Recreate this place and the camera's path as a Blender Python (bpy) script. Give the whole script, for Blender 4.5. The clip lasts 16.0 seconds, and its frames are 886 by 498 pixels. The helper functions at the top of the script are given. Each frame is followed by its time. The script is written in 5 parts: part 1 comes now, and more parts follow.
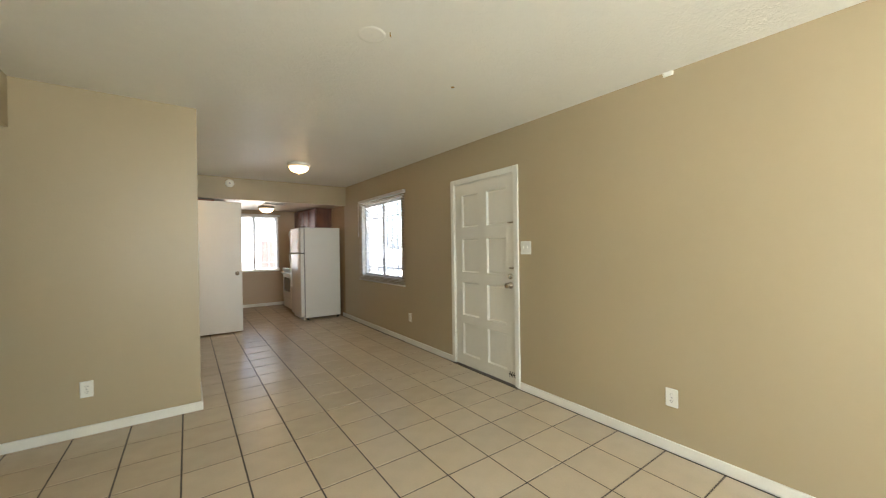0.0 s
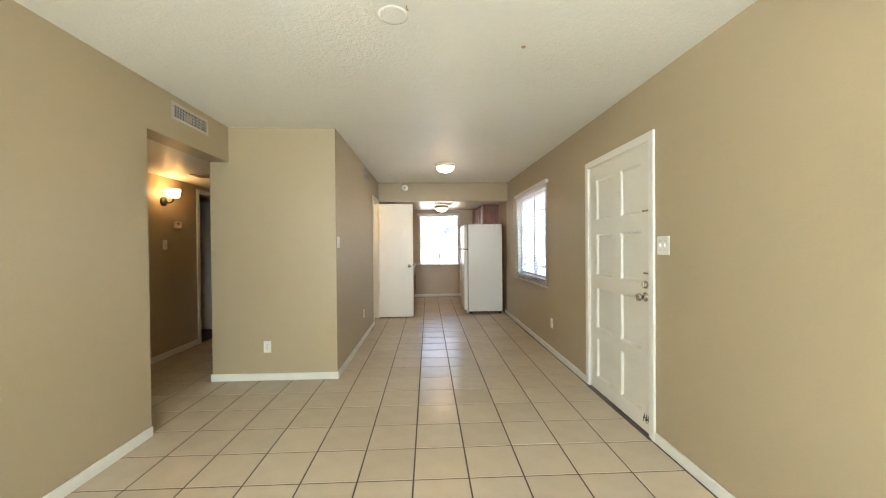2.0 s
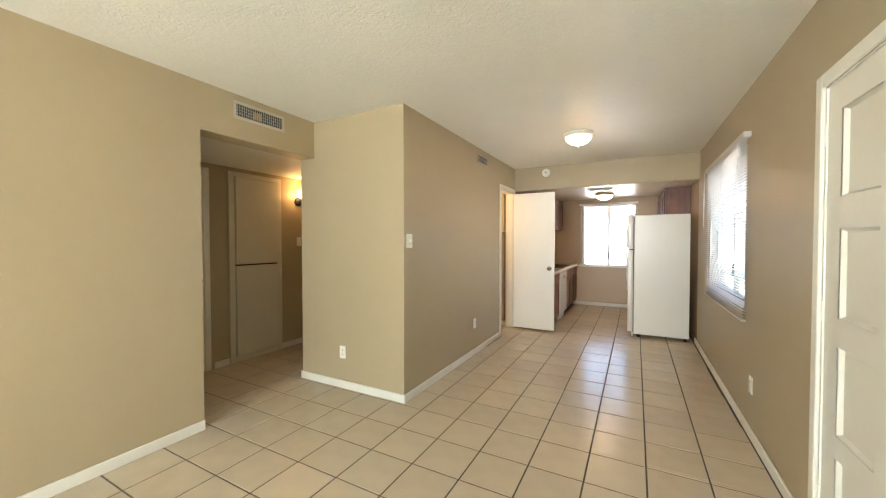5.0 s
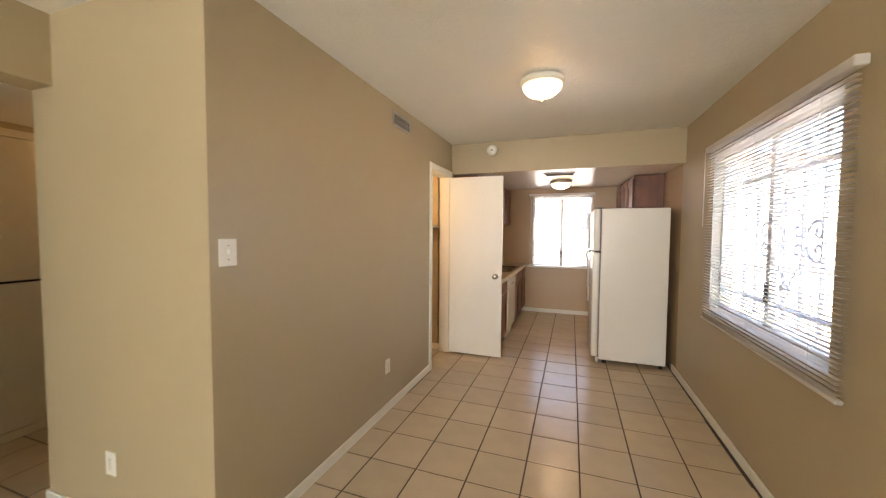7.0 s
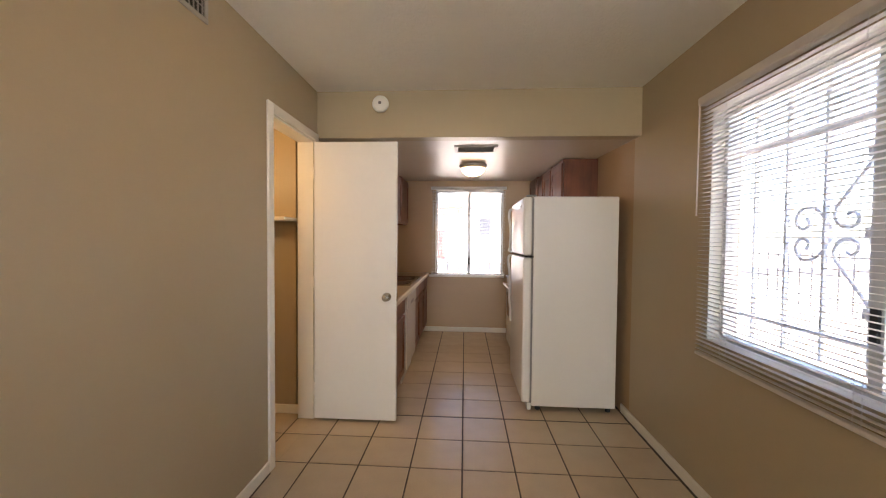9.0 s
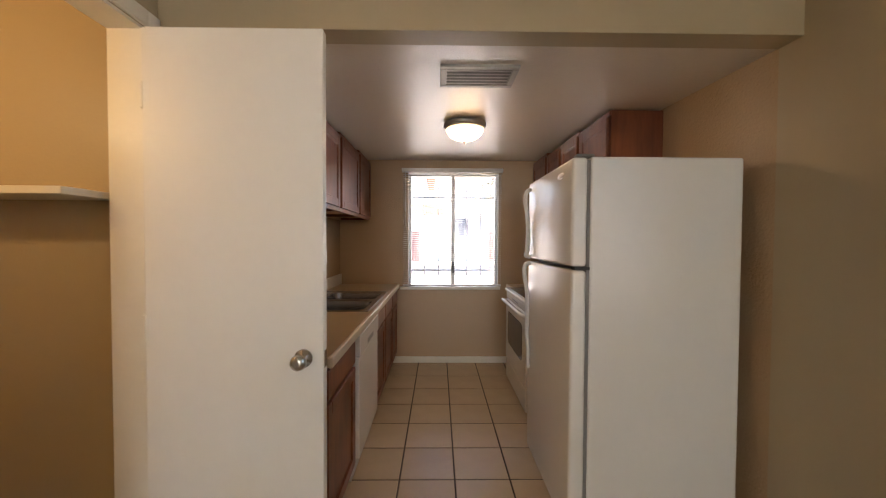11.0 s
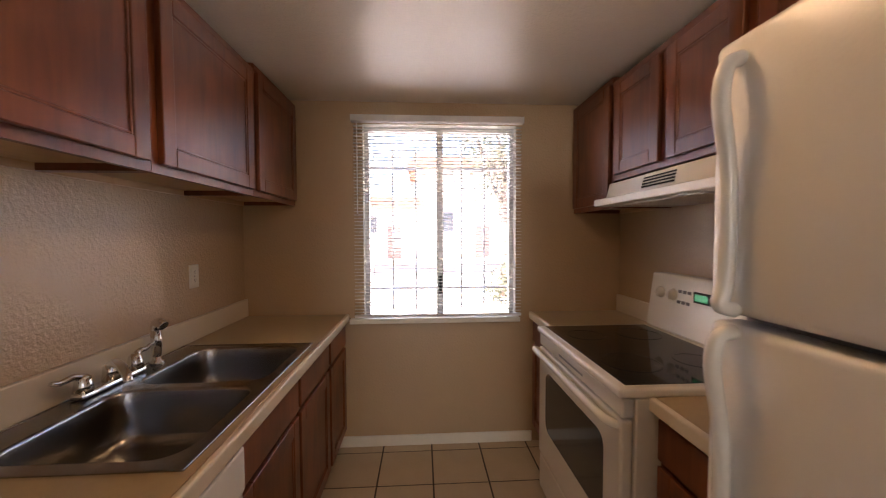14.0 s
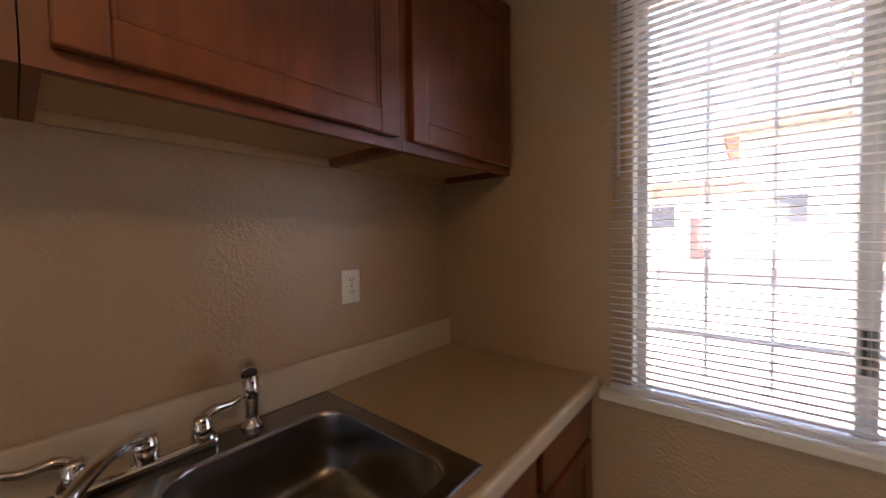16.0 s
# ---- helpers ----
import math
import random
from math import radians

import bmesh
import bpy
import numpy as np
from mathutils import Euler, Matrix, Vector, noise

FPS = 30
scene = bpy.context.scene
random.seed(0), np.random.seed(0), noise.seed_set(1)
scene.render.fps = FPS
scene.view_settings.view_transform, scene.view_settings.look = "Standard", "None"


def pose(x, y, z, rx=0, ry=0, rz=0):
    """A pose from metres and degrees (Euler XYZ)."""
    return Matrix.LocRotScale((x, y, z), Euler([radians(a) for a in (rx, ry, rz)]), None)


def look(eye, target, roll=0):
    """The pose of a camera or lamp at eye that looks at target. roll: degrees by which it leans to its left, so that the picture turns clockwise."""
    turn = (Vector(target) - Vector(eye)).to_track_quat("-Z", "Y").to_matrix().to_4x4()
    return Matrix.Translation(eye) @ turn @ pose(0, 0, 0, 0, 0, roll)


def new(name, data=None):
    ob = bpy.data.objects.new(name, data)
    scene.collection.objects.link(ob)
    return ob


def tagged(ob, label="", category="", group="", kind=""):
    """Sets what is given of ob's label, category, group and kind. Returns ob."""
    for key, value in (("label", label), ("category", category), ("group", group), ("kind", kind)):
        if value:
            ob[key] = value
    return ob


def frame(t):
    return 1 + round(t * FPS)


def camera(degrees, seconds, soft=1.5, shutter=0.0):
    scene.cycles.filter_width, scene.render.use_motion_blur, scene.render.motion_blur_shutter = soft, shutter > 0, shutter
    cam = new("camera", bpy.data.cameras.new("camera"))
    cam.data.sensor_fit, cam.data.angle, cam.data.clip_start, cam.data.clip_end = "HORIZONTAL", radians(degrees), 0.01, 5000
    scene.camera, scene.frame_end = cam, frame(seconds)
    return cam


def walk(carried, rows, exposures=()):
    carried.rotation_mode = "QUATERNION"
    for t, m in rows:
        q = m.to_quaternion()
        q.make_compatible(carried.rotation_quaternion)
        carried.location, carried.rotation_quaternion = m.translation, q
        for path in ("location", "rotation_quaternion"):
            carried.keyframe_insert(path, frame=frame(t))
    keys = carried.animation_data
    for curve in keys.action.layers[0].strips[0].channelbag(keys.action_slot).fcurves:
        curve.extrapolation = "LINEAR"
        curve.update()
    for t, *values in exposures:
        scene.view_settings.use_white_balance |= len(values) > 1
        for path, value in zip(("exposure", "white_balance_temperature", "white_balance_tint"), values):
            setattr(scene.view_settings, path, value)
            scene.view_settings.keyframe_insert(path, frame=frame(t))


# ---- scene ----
cam = camera(101.8, 16.0, soft=1.1, shutter=0.25)
PATH = [
    (0, (0.309, 0.48, 1.313), (1.467, 2.111, 1.304), -0.8),
    (0.5, (0.497, 0.481, 1.332), (1.381, 2.275, 1.323), -0.9),
    (1, (0.744, 0.458, 1.323), (1.401, 2.347, 1.314), -0.8),
    (1.5, (1.04, 0.388, 1.325), (1.379, 2.359, 1.312), -0.8),
    (2, (1.298, 0.463, 1.311), (1.38, 2.461, 1.293), -0.5),
    (2.5, (1.569, 0.53, 1.299), (1.454, 2.527, 1.281), -0.5),
    (3, (1.811, 0.568, 1.302), (1.439, 2.533, 1.282), -0.5),
    (3.5, (1.999, 0.754, 1.289), (1.333, 2.639, 1.267), -0.2),
    (4, (2.157, 1.003, 1.334), (1.24, 2.78, 1.3), -0.1),
    (4.2, (2.159, 1.099, 1.316), (1.216, 2.863, 1.288), -0.0),
    (6.3, (1.879, 2.569, 1.425), (0.949, 4.338, 1.35), 0.2),
    (6.5, (1.866, 2.703, 1.39), (0.972, 4.491, 1.328), 0.6),
    (7, (1.755, 3.03, 1.448), (1.084, 4.911, 1.353), 0.4),
    (7.5, (1.696, 3.379, 1.42), (1.171, 5.307, 1.341), 0.5),
    (8, (1.608, 3.705, 1.37), (1.192, 5.66, 1.31), 0.5),
    (8.5, (1.534, 4.074, 1.373), (1.316, 6.061, 1.308), 0.6),
    (9, (1.519, 4.446, 1.373), (1.399, 6.441, 1.318), 0.5),
    (9.2, (1.513, 4.591, 1.376), (1.409, 6.587, 1.312), 0.5),
    (11.5, (1.4, 6.112, 1.355), (1.44, 8.111, 1.309), 0.1),
    (12, (1.374, 6.401, 1.386), (1.406, 8.4, 1.332), -0.3),
    (12.5, (1.306, 6.639, 1.382), (1.335, 8.638, 1.332), -0.4),
    (13, (1.282, 6.877, 1.372), (1.392, 8.873, 1.321), -0.5),
    (13.5, (1.356, 7.163, 1.395), (1.541, 9.153, 1.328), -0.0),
    (14, (1.463, 7.429, 1.384), (1.578, 9.425, 1.308), -0.2),
    (14.5, (1.547, 7.744, 1.358), (1.306, 9.728, 1.295), -0.4),
    (15, (1.541, 8.027, 1.303), (1.04, 9.963, 1.301), -0.4),
    (15.5, (1.524, 8.339, 1.286), (0.621, 10.123, 1.283), -1.3),
    (16, (1.351, 8.541, 1.353), (0.069, 10.073, 1.276), -1.0),
]
EXPOSURES = [(0, 3.3, 6250, 8), (0.9, 3.37, 6250, 9), (1.6, 3.67, 6100, 8), (2.5, 4.0, 5950, 7), (4, 4.2, 5950, 7), (7, 3.9, 6750, 16), (9, 3.52, 6600, 19), (11.3, 3.28, 6500, 17), (12.7, 3.3, 6650, 19), (15, 3.25, 6800, 26), (16, 3.02, 6600, 23)]
walk(cam, [(t, look(eye, target, roll)) for t, eye, target, roll in PATH], EXPOSURES)

# ---------------------------------------------------------------- light
world = bpy.data.worlds.new("sky_world")
scene.world = world
world.use_nodes = True
wn = world.node_tree.nodes
sky = wn.new("ShaderNodeTexSky")
sky.sky_type = "NISHITA"
sky.sun_disc = False
sky.sun_elevation = radians(58)
sky.sun_rotation = radians(255)
sky.dust_density = 2.5
world.node_tree.links.new(sky.outputs[0], wn["Background"].inputs[0])
wn["Background"].inputs[1].default_value = 0.15

sun_data = bpy.data.lights.new("sun", "SUN")
sun_data.energy, sun_data.angle, sun_data.color = 5.0, radians(0.5), (1.0, 0.95, 0.88)
sun = new("sun", sun_data)
sun.matrix_world = look((-8.2, -2.2, 13.6), (0, 0, 0))


def window_lamp(name, eye, target, width, height, watts, colour):
    data = bpy.data.lights.new(name, "AREA")
    data.shape, data.size, data.size_y, data.energy, data.color = "RECTANGLE", width, height, watts, colour
    lamp = new(name, data)
    lamp.matrix_world = look(eye, target)
    return lamp


# daylight through the living room's south window, behind the walk, and a side fill
window_lamp("living_window_light", (1.1, -1.86, 1.45), (1.1, 3, 3.1), 2.3, 1.3, 9.8, (0.92, 1.0, 0.96))
# added fill from the west wall, aimed clear of the kitchen
window_lamp("side_fill_light", (-0.63, -0.55, 1.45), (2, -0.55, 2.2), 1.7, 1.25, 2.5, (0.92, 1.0, 0.96))


def bulb(name, place, watts, colour, radius=0.05):
    data = bpy.data.lights.new(name, "POINT")
    data.energy, data.color, data.shadow_soft_size = watts, colour, radius
    lamp = new(name, data)
    lamp.location = place
    return lamp


# unseen warm fill added for the closet, whose own source is unknown
bulb("closet_warm_fill", (-0.28, 6.36, 1.97), 1.3, (1.0, 0.66, 0.30))


# ---------------------------------------------------------------- materials
def material(name, colour, rough=0.5, metal=0.0, vary=0.0, scale=6.0, bump=0.0, bump_scale=60.0, coat=0.0, fine=0.0, per_piece=0.0, spec=0.5, stretch=(1, 1, 1), rough_vary=0.0):
    mat = bpy.data.materials.new(name)
    mat.use_nodes = True
    n, l = mat.node_tree.nodes, mat.node_tree.links
    b = n["Principled BSDF"]
    b.inputs["Base Color"].default_value = (*colour, 1)
    b.inputs["Roughness"].default_value = rough
    b.inputs["Metallic"].default_value = metal
    b.inputs["Coat Weight"].default_value = coat
    b.inputs["Coat Roughness"].default_value = 0.12
    b.inputs["Specular IOR Level"].default_value = spec
    co = n.new("ShaderNodeTexCoord")
    mp = n.new("ShaderNodeMapping")
    mp.inputs["Scale"].default_value = stretch
    l.new(co.outputs["Object"], mp.inputs["Vector"])
    last = None
    if vary or fine or per_piece:
        big = n.new("ShaderNodeTexNoise")
        big.inputs["Scale"].default_value = scale
        big.inputs["Detail"].default_value = 5
        l.new(mp.outputs[0], big.inputs["Vector"])
        small = n.new("ShaderNodeTexNoise")
        small.inputs["Scale"].default_value = scale * 14
        small.inputs["Detail"].default_value = 3
        l.new(mp.outputs[0], small.inputs["Vector"])
        total = n.new("ShaderNodeMath")
        total.operation = "MULTIPLY_ADD"
        l.new(big.outputs[0], total.inputs[0])
        total.inputs[1].default_value = 2 * vary
        total.inputs[2].default_value = 1 - vary
        total2 = n.new("ShaderNodeMath")
        total2.operation = "MULTIPLY_ADD"
        l.new(small.outputs[0], total2.inputs[0])
        total2.inputs[1].default_value = 2 * fine
        total2.inputs[2].default_value = -fine
        add = n.new("ShaderNodeMath")
        l.new(total.outputs[0], add.inputs[0])
        l.new(total2.outputs[0], add.inputs[1])
        value = add.outputs[0]
        if per_piece:
            info = n.new("ShaderNodeObjectInfo")
            pp = n.new("ShaderNodeMath")
            pp.operation = "MULTIPLY_ADD"
            l.new(info.outputs["Random"], pp.inputs[0])
            pp.inputs[1].default_value = 2 * per_piece
            pp.inputs[2].default_value = -per_piece
            add2 = n.new("ShaderNodeMath")
            l.new(value, add2.inputs[0])
            l.new(pp.outputs[0], add2.inputs[1])
            value = add2.outputs[0]
        mix = n.new("ShaderNodeVectorMath")
        mix.operation = "SCALE"
        mix.inputs[0].default_value = colour
        l.new(value, mix.inputs["Scale"])
        l.new(mix.outputs[0], b.inputs["Base Color"])
        if rough_vary:
            rr = n.new("ShaderNodeMath")
            rr.operation = "MULTIPLY_ADD"
            l.new(big.outputs[0], rr.inputs[0])
            rr.inputs[1].default_value = 2 * rough_vary
            rr.inputs[2].default_value = rough - rough_vary
            l.new(rr.outputs[0], b.inputs["Roughness"])
    if bump:
        bn = n.new("ShaderNodeTexNoise")
        bn.inputs["Scale"].default_value = bump_scale
        bn.inputs["Detail"].default_value = 3
        l.new(mp.outputs[0], bn.inputs["Vector"])
        bp = n.new("ShaderNodeBump")
        bp.inputs["Strength"].default_value = bump
        bp.inputs["Distance"].default_value = 0.004
        l.new(bn.outputs[0], bp.inputs["Height"])
        l.new(bp.outputs[0], b.inputs["Normal"])
    return mat


def knockdown(name, colour, rough, strength, scale):
    """Trowelled ceiling texture: flattened blobs over a finer grain."""
    mat = material(name, colour, rough, vary=0.05, scale=1.2, fine=0.02)
    n, l = mat.node_tree.nodes, mat.node_tree.links
    co = n.new("ShaderNodeTexCoord")
    a = n.new("ShaderNodeTexNoise")
    a.inputs["Scale"].default_value, a.inputs["Detail"].default_value, a.inputs["Distortion"].default_value = scale, 4, 1.2
    l.new(co.outputs["Object"], a.inputs["Vector"])
    ramp = n.new("ShaderNodeValToRGB")
    ramp.color_ramp.elements[0].position, ramp.color_ramp.elements[1].position = 0.42, 0.60
    l.new(a.outputs[0], ramp.inputs[0])
    bp = n.new("ShaderNodeBump")
    bp.inputs["Strength"].default_value, bp.inputs["Distance"].default_value = strength, 0.004
    l.new(ramp.outputs[0], bp.inputs["Height"])
    l.new(bp.outputs[0], n["Principled BSDF"].inputs["Normal"])
    return mat


def wood(name, dark, light, rough):
    mat = bpy.data.materials.new(name)
    mat.use_nodes = True
    n, l = mat.node_tree.nodes, mat.node_tree.links
    b = n["Principled BSDF"]
    co = n.new("ShaderNodeTexCoord")
    mp = n.new("ShaderNodeMapping")
    mp.inputs["Scale"].default_value = (14, 14, 1.6)
    l.new(co.outputs["Object"], mp.inputs["Vector"])
    g = n.new("ShaderNodeTexNoise")
    g.inputs["Scale"].default_value, g.inputs["Detail"].default_value, g.inputs["Distortion"].default_value = 2.2, 7, 0.6
    l.new(mp.outputs[0], g.inputs["Vector"])
    blotch = n.new("ShaderNodeTexNoise")
    blotch.inputs["Scale"].default_value = 3.5
    l.new(co.outputs["Object"], blotch.inputs["Vector"])
    s = n.new("ShaderNodeMath")
    s.operation = "MULTIPLY_ADD"
    l.new(g.outputs[0], s.inputs[0])
    s.inputs[1].default_value = 0.55
    l.new(blotch.outputs[0], s.inputs[2])
    ramp = n.new("ShaderNodeValToRGB")
    ramp.color_ramp.elements[0].position, ramp.color_ramp.elements[1].position = 0.55, 1.0
    ramp.color_ramp.elements[0].color, ramp.color_ramp.elements[1].color = (*dark, 1), (*light, 1)
    l.new(s.outputs[0], ramp.inputs[0])
    l.new(ramp.outputs[0], b.inputs["Base Color"])
    b.inputs["Roughness"].default_value = rough
    b.inputs["Coat Weight"].default_value = 0.12
    b.inputs["Coat Roughness"].default_value = 0.25
    bp = n.new("ShaderNodeBump")
    bp.inputs["Strength"].default_value, bp.inputs["Distance"].default_value = 0.12, 0.002
    l.new(g.outputs[0], bp.inputs["Height"])
    l.new(bp.outputs[0], b.inputs["Normal"])
    return mat


def glowing(name, colour, strength):
    mat = material(name, (0.9, 0.86, 0.78), 0.3)
    b = mat.node_tree.nodes["Principled BSDF"]
    b.inputs["Emission Color"].default_value = (*colour, 1)
    b.inputs["Emission Strength"].default_value = strength
    return mat


def lit_dome(name, colour, low, high, z_rim, z_low):
    """Frosted glass lit from a bulb inside: brightest at the bottom, amber at the rim."""
    mat = glowing(name, colour, low)
    n, l = mat.node_tree.nodes, mat.node_tree.links
    co = n.new("ShaderNodeTexCoord")
    sep = n.new("ShaderNodeSeparateXYZ")
    l.new(co.outputs["Object"], sep.inputs[0])
    rng = n.new("ShaderNodeMapRange")
    rng.inputs["From Min"].default_value, rng.inputs["From Max"].default_value = z_rim, z_low
    rng.inputs["To Min"].default_value, rng.inputs["To Max"].default_value = low, high
    l.new(sep.outputs["Z"], rng.inputs["Value"])
    l.new(rng.outputs[0], n["Principled BSDF"].inputs["Emission Strength"])
    return mat


def glass(name):
    mat = material(name, (0.98, 0.99, 0.99), 0.0)
    b = mat.node_tree.nodes["Principled BSDF"]
    b.inputs["Transmission Weight"].default_value = 1.0
    b.inputs["IOR"].default_value = 1.45
    return mat


KPAINT = material("tan_semigloss_paint", (0.485, 0.353, 0.216), 0.25, vary=0.035, scale=1.3, fine=0.012, bump=0.75, bump_scale=88, rough_vary=0.04)
PAINT = material("tan_wall_paint", (0.415, 0.332, 0.205), 0.40, vary=0.035, scale=1.3, fine=0.012, bump=0.16, bump_scale=75, rough_vary=0.06)
CEIL = knockdown("white_ceiling_texture", (0.84, 0.82, 0.75), 0.45, 0.30, 34)
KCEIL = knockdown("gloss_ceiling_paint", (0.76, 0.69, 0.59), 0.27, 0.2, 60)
TRIM = material("white_trim_paint", (0.78, 0.75, 0.66), 0.38, vary=0.05, scale=4, fine=0.02, bump=0.05, bump_scale=40)
BASEB = material("white_baseboard_paint", (0.76, 0.73, 0.65), 0.45, vary=0.10, scale=5, fine=0.04)
DOOR = material("cream_door_paint", (0.74, 0.70, 0.60), 0.36, vary=0.04, scale=3, fine=0.02, bump=0.06, bump_scale=30)
CDOOR = material("white_door_paint", (0.76, 0.74, 0.68), 0.40, vary=0.05, scale=2, fine=0.02, bump=0.06, bump_scale=50)
HDOOR = material("ivory_door_paint", (0.66, 0.60, 0.46), 0.45, vary=0.04, scale=2, fine=0.02)
TILE = material("beige_ceramic_tile", (0.535, 0.44, 0.32), 0.235, vary=0.10, scale=7, fine=0.05, per_piece=0.045, bump=0.03, bump_scale=25, rough_vary=0.07)
GROUT = material("dark_grout", (0.065, 0.05, 0.04), 0.85, vary=0.25, scale=5, fine=0.15)
WOOD = wood("cherry_wood", (0.105, 0.027, 0.009), (0.235, 0.068, 0.021), 0.38)
WOODIN = material("maple_cabinet_underside", (0.52, 0.34, 0.18), 0.55, vary=0.12, scale=4, stretch=(8, 1, 8))
LAMINATE = material("beige_laminate", (0.40, 0.30, 0.17), 0.36, vary=0.05, scale=3, fine=0.06)
EDGE = material("cream_laminate_edge", (0.62, 0.54, 0.40), 0.34, vary=0.04, scale=4)
STEEL = material("satin_stainless", (0.33, 0.315, 0.30), 0.24, 1.0, vary=0.06, scale=5, fine=0.04, rough_vary=0.05)
CHROME = material("chrome", (0.78, 0.78, 0.78), 0.07, 1.0)
NICKEL = material("satin_nickel", (0.58, 0.56, 0.52), 0.42, 0.8)
BRASS = material("aged_nickel_knob", (0.50, 0.46, 0.40), 0.22, 1.0)
WHITE = material("white_appliance_enamel", (0.74, 0.72, 0.67), 0.24, vary=0.03, scale=2, fine=0.015, bump=0.10, bump_scale=160)
BISQUE = material("bisque_enamel", (0.72, 0.68, 0.58), 0.25, vary=0.03, scale=3)
GASKET = material("dark_gasket", (0.03, 0.03, 0.03), 0.7)
BLACKG = material("black_ceramic_glass", (0.012, 0.011, 0.011), 0.06, vary=0.1)
OVENG = material("dark_oven_glass", (0.035, 0.033, 0.032), 0.10)
PLASTIC = material("white_plastic", (0.80, 0.78, 0.70), 0.35, vary=0.02, scale=9)
IVORY = material("ivory_plastic", (0.72, 0.68, 0.55), 0.35)
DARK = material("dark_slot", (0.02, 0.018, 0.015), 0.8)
GRILLE = material("grey_vent_metal", (0.42, 0.40, 0.36), 0.5, 0.3, vary=0.15, scale=14)
STAIN = material("rust_stain", (0.40, 0.25, 0.08), 0.9, vary=0.3, scale=30)
BLIND = material("white_blind_vinyl", (0.82, 0.79, 0.75), 0.40)
bn, bl = BLIND.node_tree.nodes, BLIND.node_tree.links
thin = bn.new("ShaderNodeBsdfTranslucent")
thin.inputs["Color"].default_value = (0.82, 0.79, 0.75, 1)
blend = bn.new("ShaderNodeMixShader")
blend.inputs[0].default_value = 0.5
bl.new(bn["Principled BSDF"].outputs[0], blend.inputs[1])
bl.new(thin.outputs[0], blend.inputs[2])
bl.new(blend.outputs[0], bn["Material Output"].inputs["Surface"])
ALU = material("anodised_aluminium", (0.55, 0.54, 0.53), 0.4, 0.4)
IRON = material("black_wrought_iron", (0.03, 0.03, 0.035), 0.5, 0.3)
# iron lifted to pale grey: the window's glare is put into its colour
BARS = material("weathered_iron_paled_by_glare", (0.60, 0.61, 0.66), 0.6, vary=0.2, scale=20)
GLASS = glass("clear_glass")
DOME = lit_dome("lit_frosted_glass", (1.0, 0.60, 0.27), 0.12, 2.8, -0.05, -0.13)
DOME2 = lit_dome("lit_alabaster_glass", (1.0, 0.66, 0.34), 0.14, 4.0, -0.05, -0.12)
SHADE = glowing("lit_amber_shade", (1.0, 0.55, 0.20), 1.6)
GREEN = glowing("green_clock_display", (0.02, 0.5, 0.18), 0.05)
GREEN.node_tree.nodes["Principled BSDF"].inputs["Base Color"].default_value = (0.01, 0.10, 0.04, 1)
RINGS = material("faint_burner_print", (0.035, 0.034, 0.033), 0.15)
GREY = material("grey_print", (0.22, 0.21, 0.20), 0.6)
EARTH = material("dusty_ground", (0.55, 0.50, 0.42), 0.95, vary=0.15, scale=0.3, fine=0.15)
CONCRETE = material("concrete", (0.62, 0.60, 0.56), 0.9, vary=0.12, scale=0.8, fine=0.08)
STUCCO = material("pale_stucco", (0.82, 0.79, 0.74), 0.9, vary=0.06, scale=1, fine=0.05)
# roof, fascia, panes, bark and leaves lightened to look washed out by glare
REDROOF = material("washed_out_tile_roof", (0.30, 0.17, 0.12), 0.8, vary=0.25, scale=2, fine=0.1)
BROWN = material("brown_fascia", (0.24, 0.15, 0.10), 0.7, vary=0.2, scale=3)
PANEG = material("grey_window_glass", (0.09, 0.095, 0.11), 0.3)
BARK = material("tree_bark", (0.15, 0.12, 0.10), 0.9, vary=0.3, scale=8, bump=0.6, bump_scale=20)
LEAF = material("green_leaves", (0.11, 0.115, 0.07), 0.6, vary=0.35, scale=3)
CARBLUE = material("blue_car_paint", (0.10, 0.14, 0.22), 0.25, 0.3, coat=0.8)
CARWHITE = material("silver_car_paint", (0.45, 0.46, 0.48), 0.25, 0.3, coat=0.8)
ASPHALT = material("worn_asphalt", (0.06, 0.055, 0.058), 0.9, vary=0.2, scale=0.7, fine=0.15)
RUBBER = material("tyre_rubber", (0.02, 0.02, 0.02), 0.8)


# ---------------------------------------------------------------- mesh helpers
ORIGIN = {}


def box(bm, x0, x1, y0, y1, z0, z1, bevel=0.0, segments=1):
    made = bmesh.ops.create_cube(bm, size=1.0)["verts"]
    for v in made:
        v.co = Vector((x0 + (v.co.x + 0.5) * (x1 - x0), y0 + (v.co.y + 0.5) * (y1 - y0), z0 + (v.co.z + 0.5) * (z1 - z0)))
    if bevel:
        edges = list({e for v in made for e in v.link_edges})
        bmesh.ops.bevel(bm, geom=edges, offset=bevel, segments=segments, profile=0.5, affect="EDGES")
    return bm


def boxes(*rows, bevel=0.0, segments=1):
    bm = bmesh.new()
    for r in rows:
        box(bm, *r, bevel=bevel, segments=segments)
    return bm


